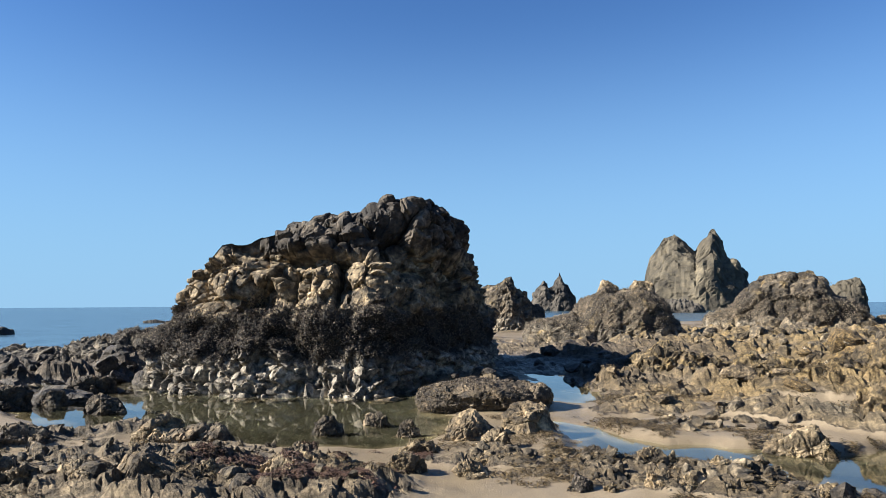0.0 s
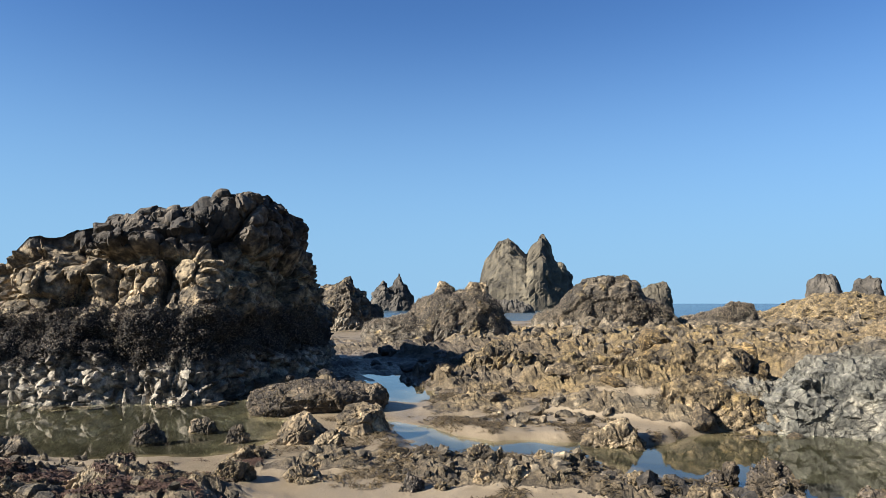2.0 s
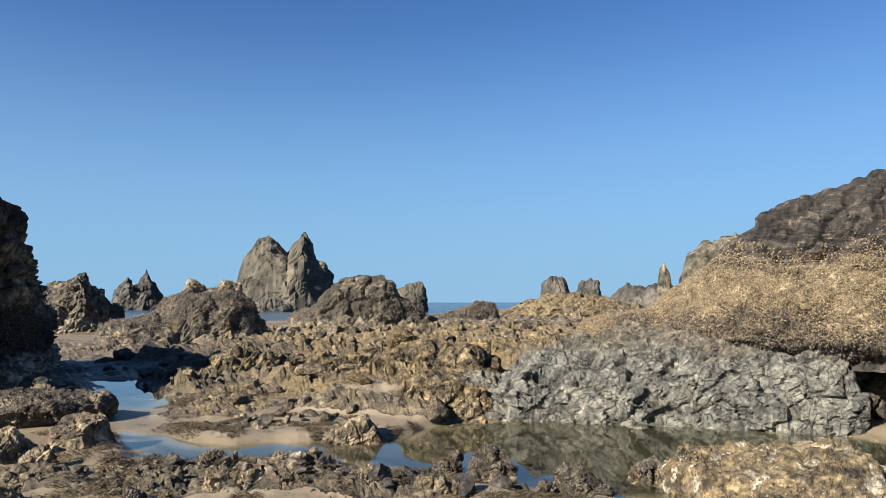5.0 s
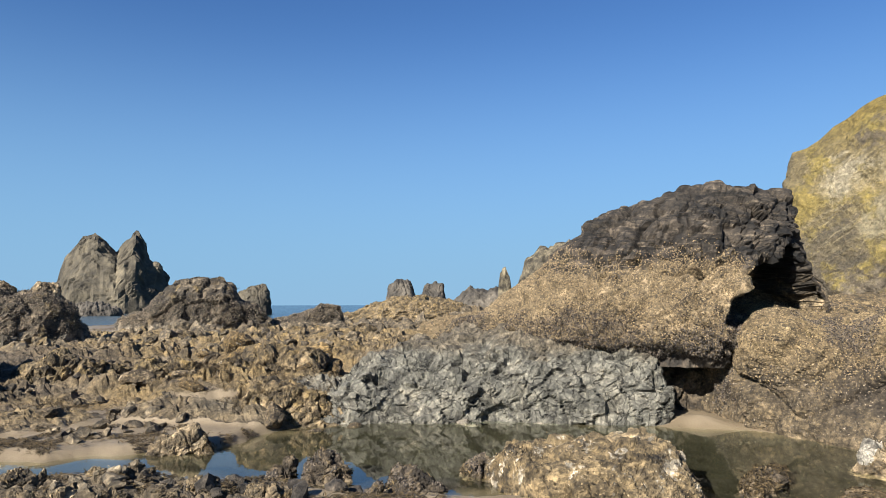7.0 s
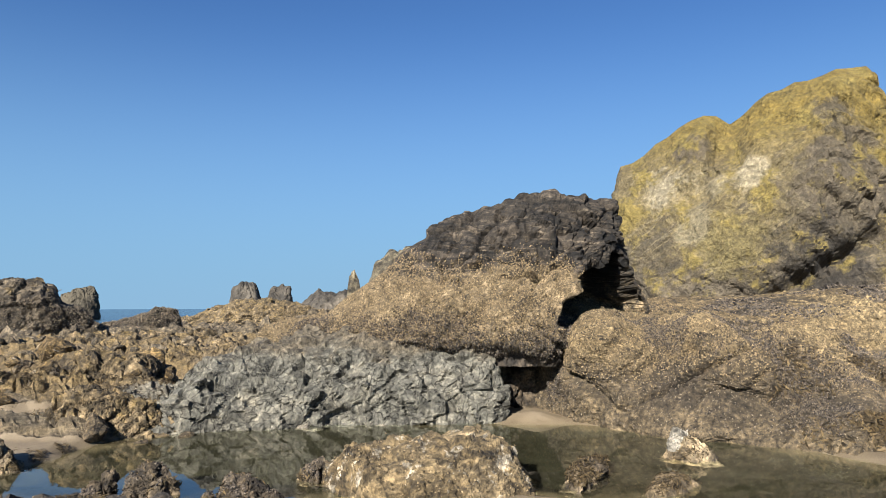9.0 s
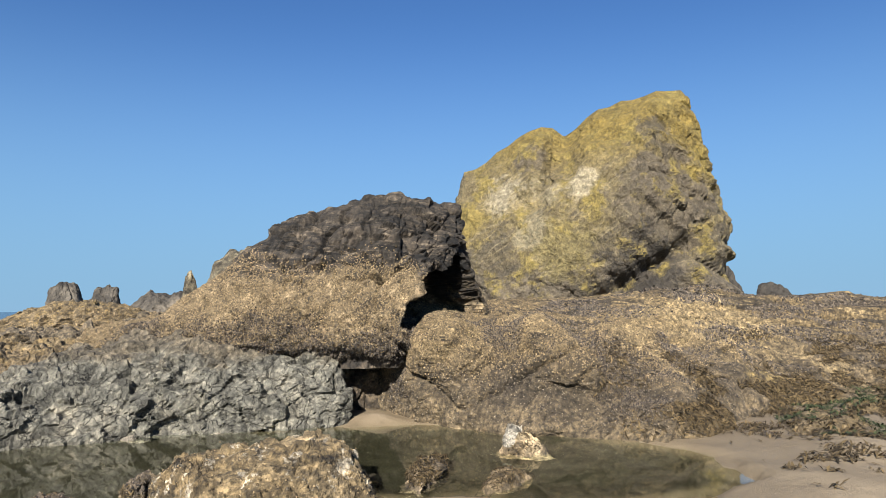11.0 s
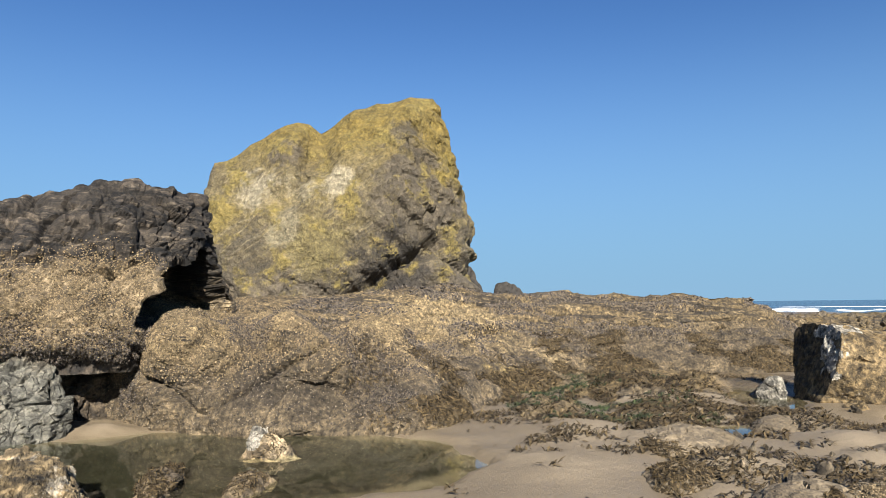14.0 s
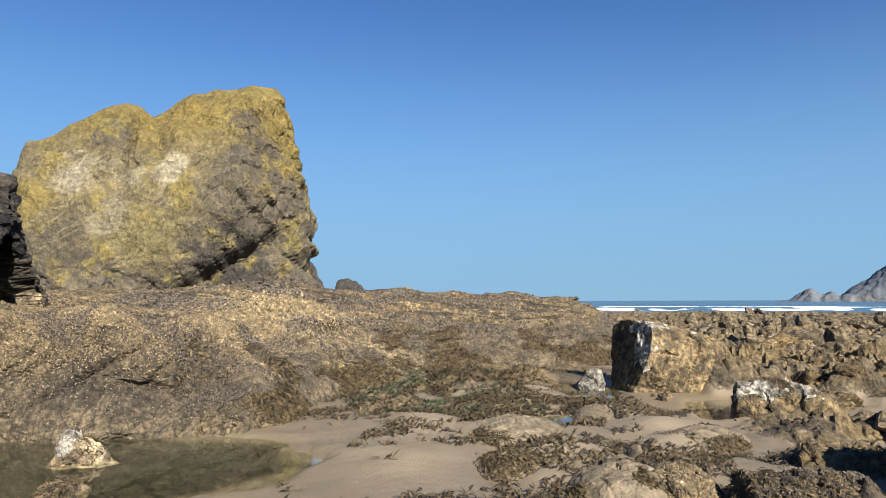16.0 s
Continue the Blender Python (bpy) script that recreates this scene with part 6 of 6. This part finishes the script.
def field_spots(rng, cx, cy, la, lb, turn, n, lo, hi):
    rad, ang = np.sqrt(rng.random(n)), rng.random(n) * 2 * math.pi
    u, v = la * rad * np.cos(ang), lb * rad * np.sin(ang)
    c, s = math.cos(radians(turn)), math.sin(radians(turn))
    x, y = cx + u * c - v * s, cy + u * s + v * c
    size = lo + (hi - lo) * rng.random(n) ** 2.2
    z = land(x, y)[0]
    return x, y, z, size


def build_fields():
    rng = np.random.default_rng(21)
    for kind, cx, cy, la, lb, turn, n, lo, hi in FIELDS:
        x, y, z, size = field_spots(rng, cx, cy, la, lb, turn, n, lo, hi)
        for k in range(n):
            s = size[k]
            pool = SMALL[kind] if s < 0.22 and kind in SMALL else LOOSE[kind]
            ob = new("boulder", pool[int(rng.integers(len(pool)))])
            ob.scale = (s * rng.uniform(0.85, 1.4), s * rng.uniform(0.75, 1.1), s * rng.uniform(0.65, 1.0))
            ob.rotation_euler = (rng.normal(0, 0.22), rng.normal(0, 0.22), rng.random() * 6.28)
            ob.location = (x[k], y[k], max(z[k], -0.12) + s * 0.1)
            tagged(ob, LABEL[kind], "boulder", "boulders on the beach")


def build_rubble():
    rng = np.random.default_rng(22)
    for kind, cx, cy, la, lb, turn, n, lo, hi in RUBBLE:
        x, y, z, size = field_spots(rng, cx, cy, la, lb, turn, n, lo, hi)
        shape = boulder_mesh("pebble", 880 + n, M_BOULDER, 0.7, 2, 0.25)
        t = np.empty(len(shape.vertices) * 3)
        shape.vertices.foreach_get("co", t)
        t = t.reshape(-1, 3)
        f = np.array([p.vertices[:] for p in shape.polygons])
        bpy.data.meshes.remove(shape)
        V, Q = [], []
        for k in range(n):
            m = np.array(Euler((rng.random() * 6.28, rng.normal(0, 0.4), rng.random() * 6.28)).to_matrix())
            V.append((t * size[k] * rng.uniform(0.7, 1.3, 3)) @ m.T + (x[k], y[k], max(z[k], -0.1) + size[k] * 0.15))
            Q.append(f + k * len(t))
        mat = {"tan": M_RUBBLE, "dark": M_RUBBLE_DARK, "ochre": M_RUBBLE_OCHRE, "pale": M_RUBBLE_PALE}[kind]
        thing("rubble", mesh_from("rubble", np.vstack(V), np.vstack(Q), mat, smooth=False), "loose broken reef rubble", "rubble", kind="stuff")


def weed_patch(name, label, mat, n, az0, az1, r0, r1, size, seed, cut, lift=0.02):
    """Small blades lying on the ground where a noise allows."""
    rng = np.random.default_rng(seed)
    m = n * 6
    az = np.radians(rng.uniform(az0, az1, m))
    r = np.sqrt(rng.uniform(r0 * r0, r1 * r1, m))
    x, y = r * np.sin(az), r * np.cos(az)
    p = np.stack([x, y, x * 0], 1)
    much = fbm(p * 1.1, 5, seed, 0.65) + 0.5 * fbm(p * 4.0, 3, seed + 1) + 0.45 * swell(x, y)[0]
    ok = rng.random(m) < sstep(cut - 0.15, cut + 0.45, much)
    x, y = x[ok][:n], y[ok][:n]
    z = land(x, y)[0]
    good = z > 0.0
    x, y, z = x[good], y[good], z[good]
    k = len(x)
    ang = rng.normal(-0.6, 0.8, k)
    s = size * rng.uniform(0.5, 1.4, k)
    pitch = rng.normal(0, 0.35, k)
    c, sn = np.cos(ang), np.sin(ang)
    B = BLADE[None] * s[:, None, None]
    X = B[..., 0] * c[:, None] - B[..., 1] * sn[:, None] + x[:, None]
    Y = B[..., 0] * sn[:, None] + B[..., 1] * c[:, None] + y[:, None]
    Zz = B[..., 2] + B[..., 0] * pitch[:, None] + (z + lift * rng.random(k))[:, None]
    V = np.stack([X, Y, Zz], -1).reshape(-1, 3)
    Q = (np.arange(k)[:, None, None] * len(BLADE) + BLADE_F[None]).reshape(-1, 3)
    thing(name, mesh_from(name, V, Q, mat), label, "seaweed", kind="stuff")


build_fields()
build_rubble()
weed_patch("rockweed", "dark brown rockweed strewn over sand and low rock", M_WEED, 11000, 92, 137, 5.4, 12, 0.1, 31, 0.35)
weed_patch("rockweed", "dark brown rockweed matted on the flat before the shelf", M_WEED, 11000, 93, 116, 9.0, 16, 0.12, 37, 0.2)
weed_patch("green_seaweed", "dark green seaweed matted on the flat before the shelf", M_GREENWEED, 3000, 96, 113, 9.5, 15, 0.11, 38, 0.5)
weed_patch("rockweed", "dark brown rockweed on reef rock", M_WEED, 24000, 8, 45, 6.0, 14, 0.07, 32, 0.4)
weed_patch("rockweed", "dark brown rockweed scattered on wet sand", M_WEED, 6000, 10, 48, 5.3, 7.2, 0.06, 36, 0.3)
weed_patch("red_seaweed", "red-brown seaweed mat over low rock", M_REDWEED, 9000, -20, -1, 5.6, 7.6, 0.055, 33, 0.25)
weed_patch("rockweed", "dark brown rockweed by the pool", M_WEED, 8000, -33, 12, 6.0, 10, 0.06, 34, 0.35)
weed_patch("rockweed", "dark brown rockweed at the pool edge", M_WEED, 5000, 62, 84, 6.2, 9.4, 0.06, 35, 0.35)


def lighthouse():
    """A white lighthouse on a rock, far out on the horizon."""
    a, r = radians(99.4), 1500.0
    base = new("lighthouse")
    base.location = (r * math.sin(a), r * math.cos(a), 0)
    tagged(base, "white lighthouse building on a distant sea rock", "lighthouse")

    def turned(rings, n=16):
        v = [(rr * math.cos(2 * math.pi * k / n), rr * math.sin(2 * math.pi * k / n), z) for rr, z in rings for k in range(n)]
        return np.array(v), grid_quads(n, len(rings), True)

    m, nt, b = material("white_lime_wash")
    nt.links.new(ramp(nt, noise_tex(nt, place_coords(nt), 0.4), [(0.3, (0.7, 0.7, 0.68)), (0.7, (0.82, 0.82, 0.8))]), b.inputs["Base Color"])
    v, q = turned([(16, -4), (15, 3), (11, 7), (7, 9.5), (0.01, 10)], 24)
    v[:, :2] *= (1 + 0.2 * vnoise(v * 0.3, 5))[:, None]
    part("rock", mesh_from("rock", v, q, M_DARKSTACK), base, "dark sea rock")
    v, q = turned([(3.0, 8), (2.4, 17), (3.1, 17.2), (3.1, 17.8), (1.8, 18), (1.8, 20.2), (2.2, 20.3), (0.01, 22)])
    part("tower", mesh_from("tower", v, q, m), base, "white round tower")
    v, q = turned([(6.5, 8), (6.5, 13), (7.0, 13.2), (0.01, 16)], 4)
    part("house", mesh_from("house", v, q, m, smooth=False), base, "white keeper's house")


lighthouse()
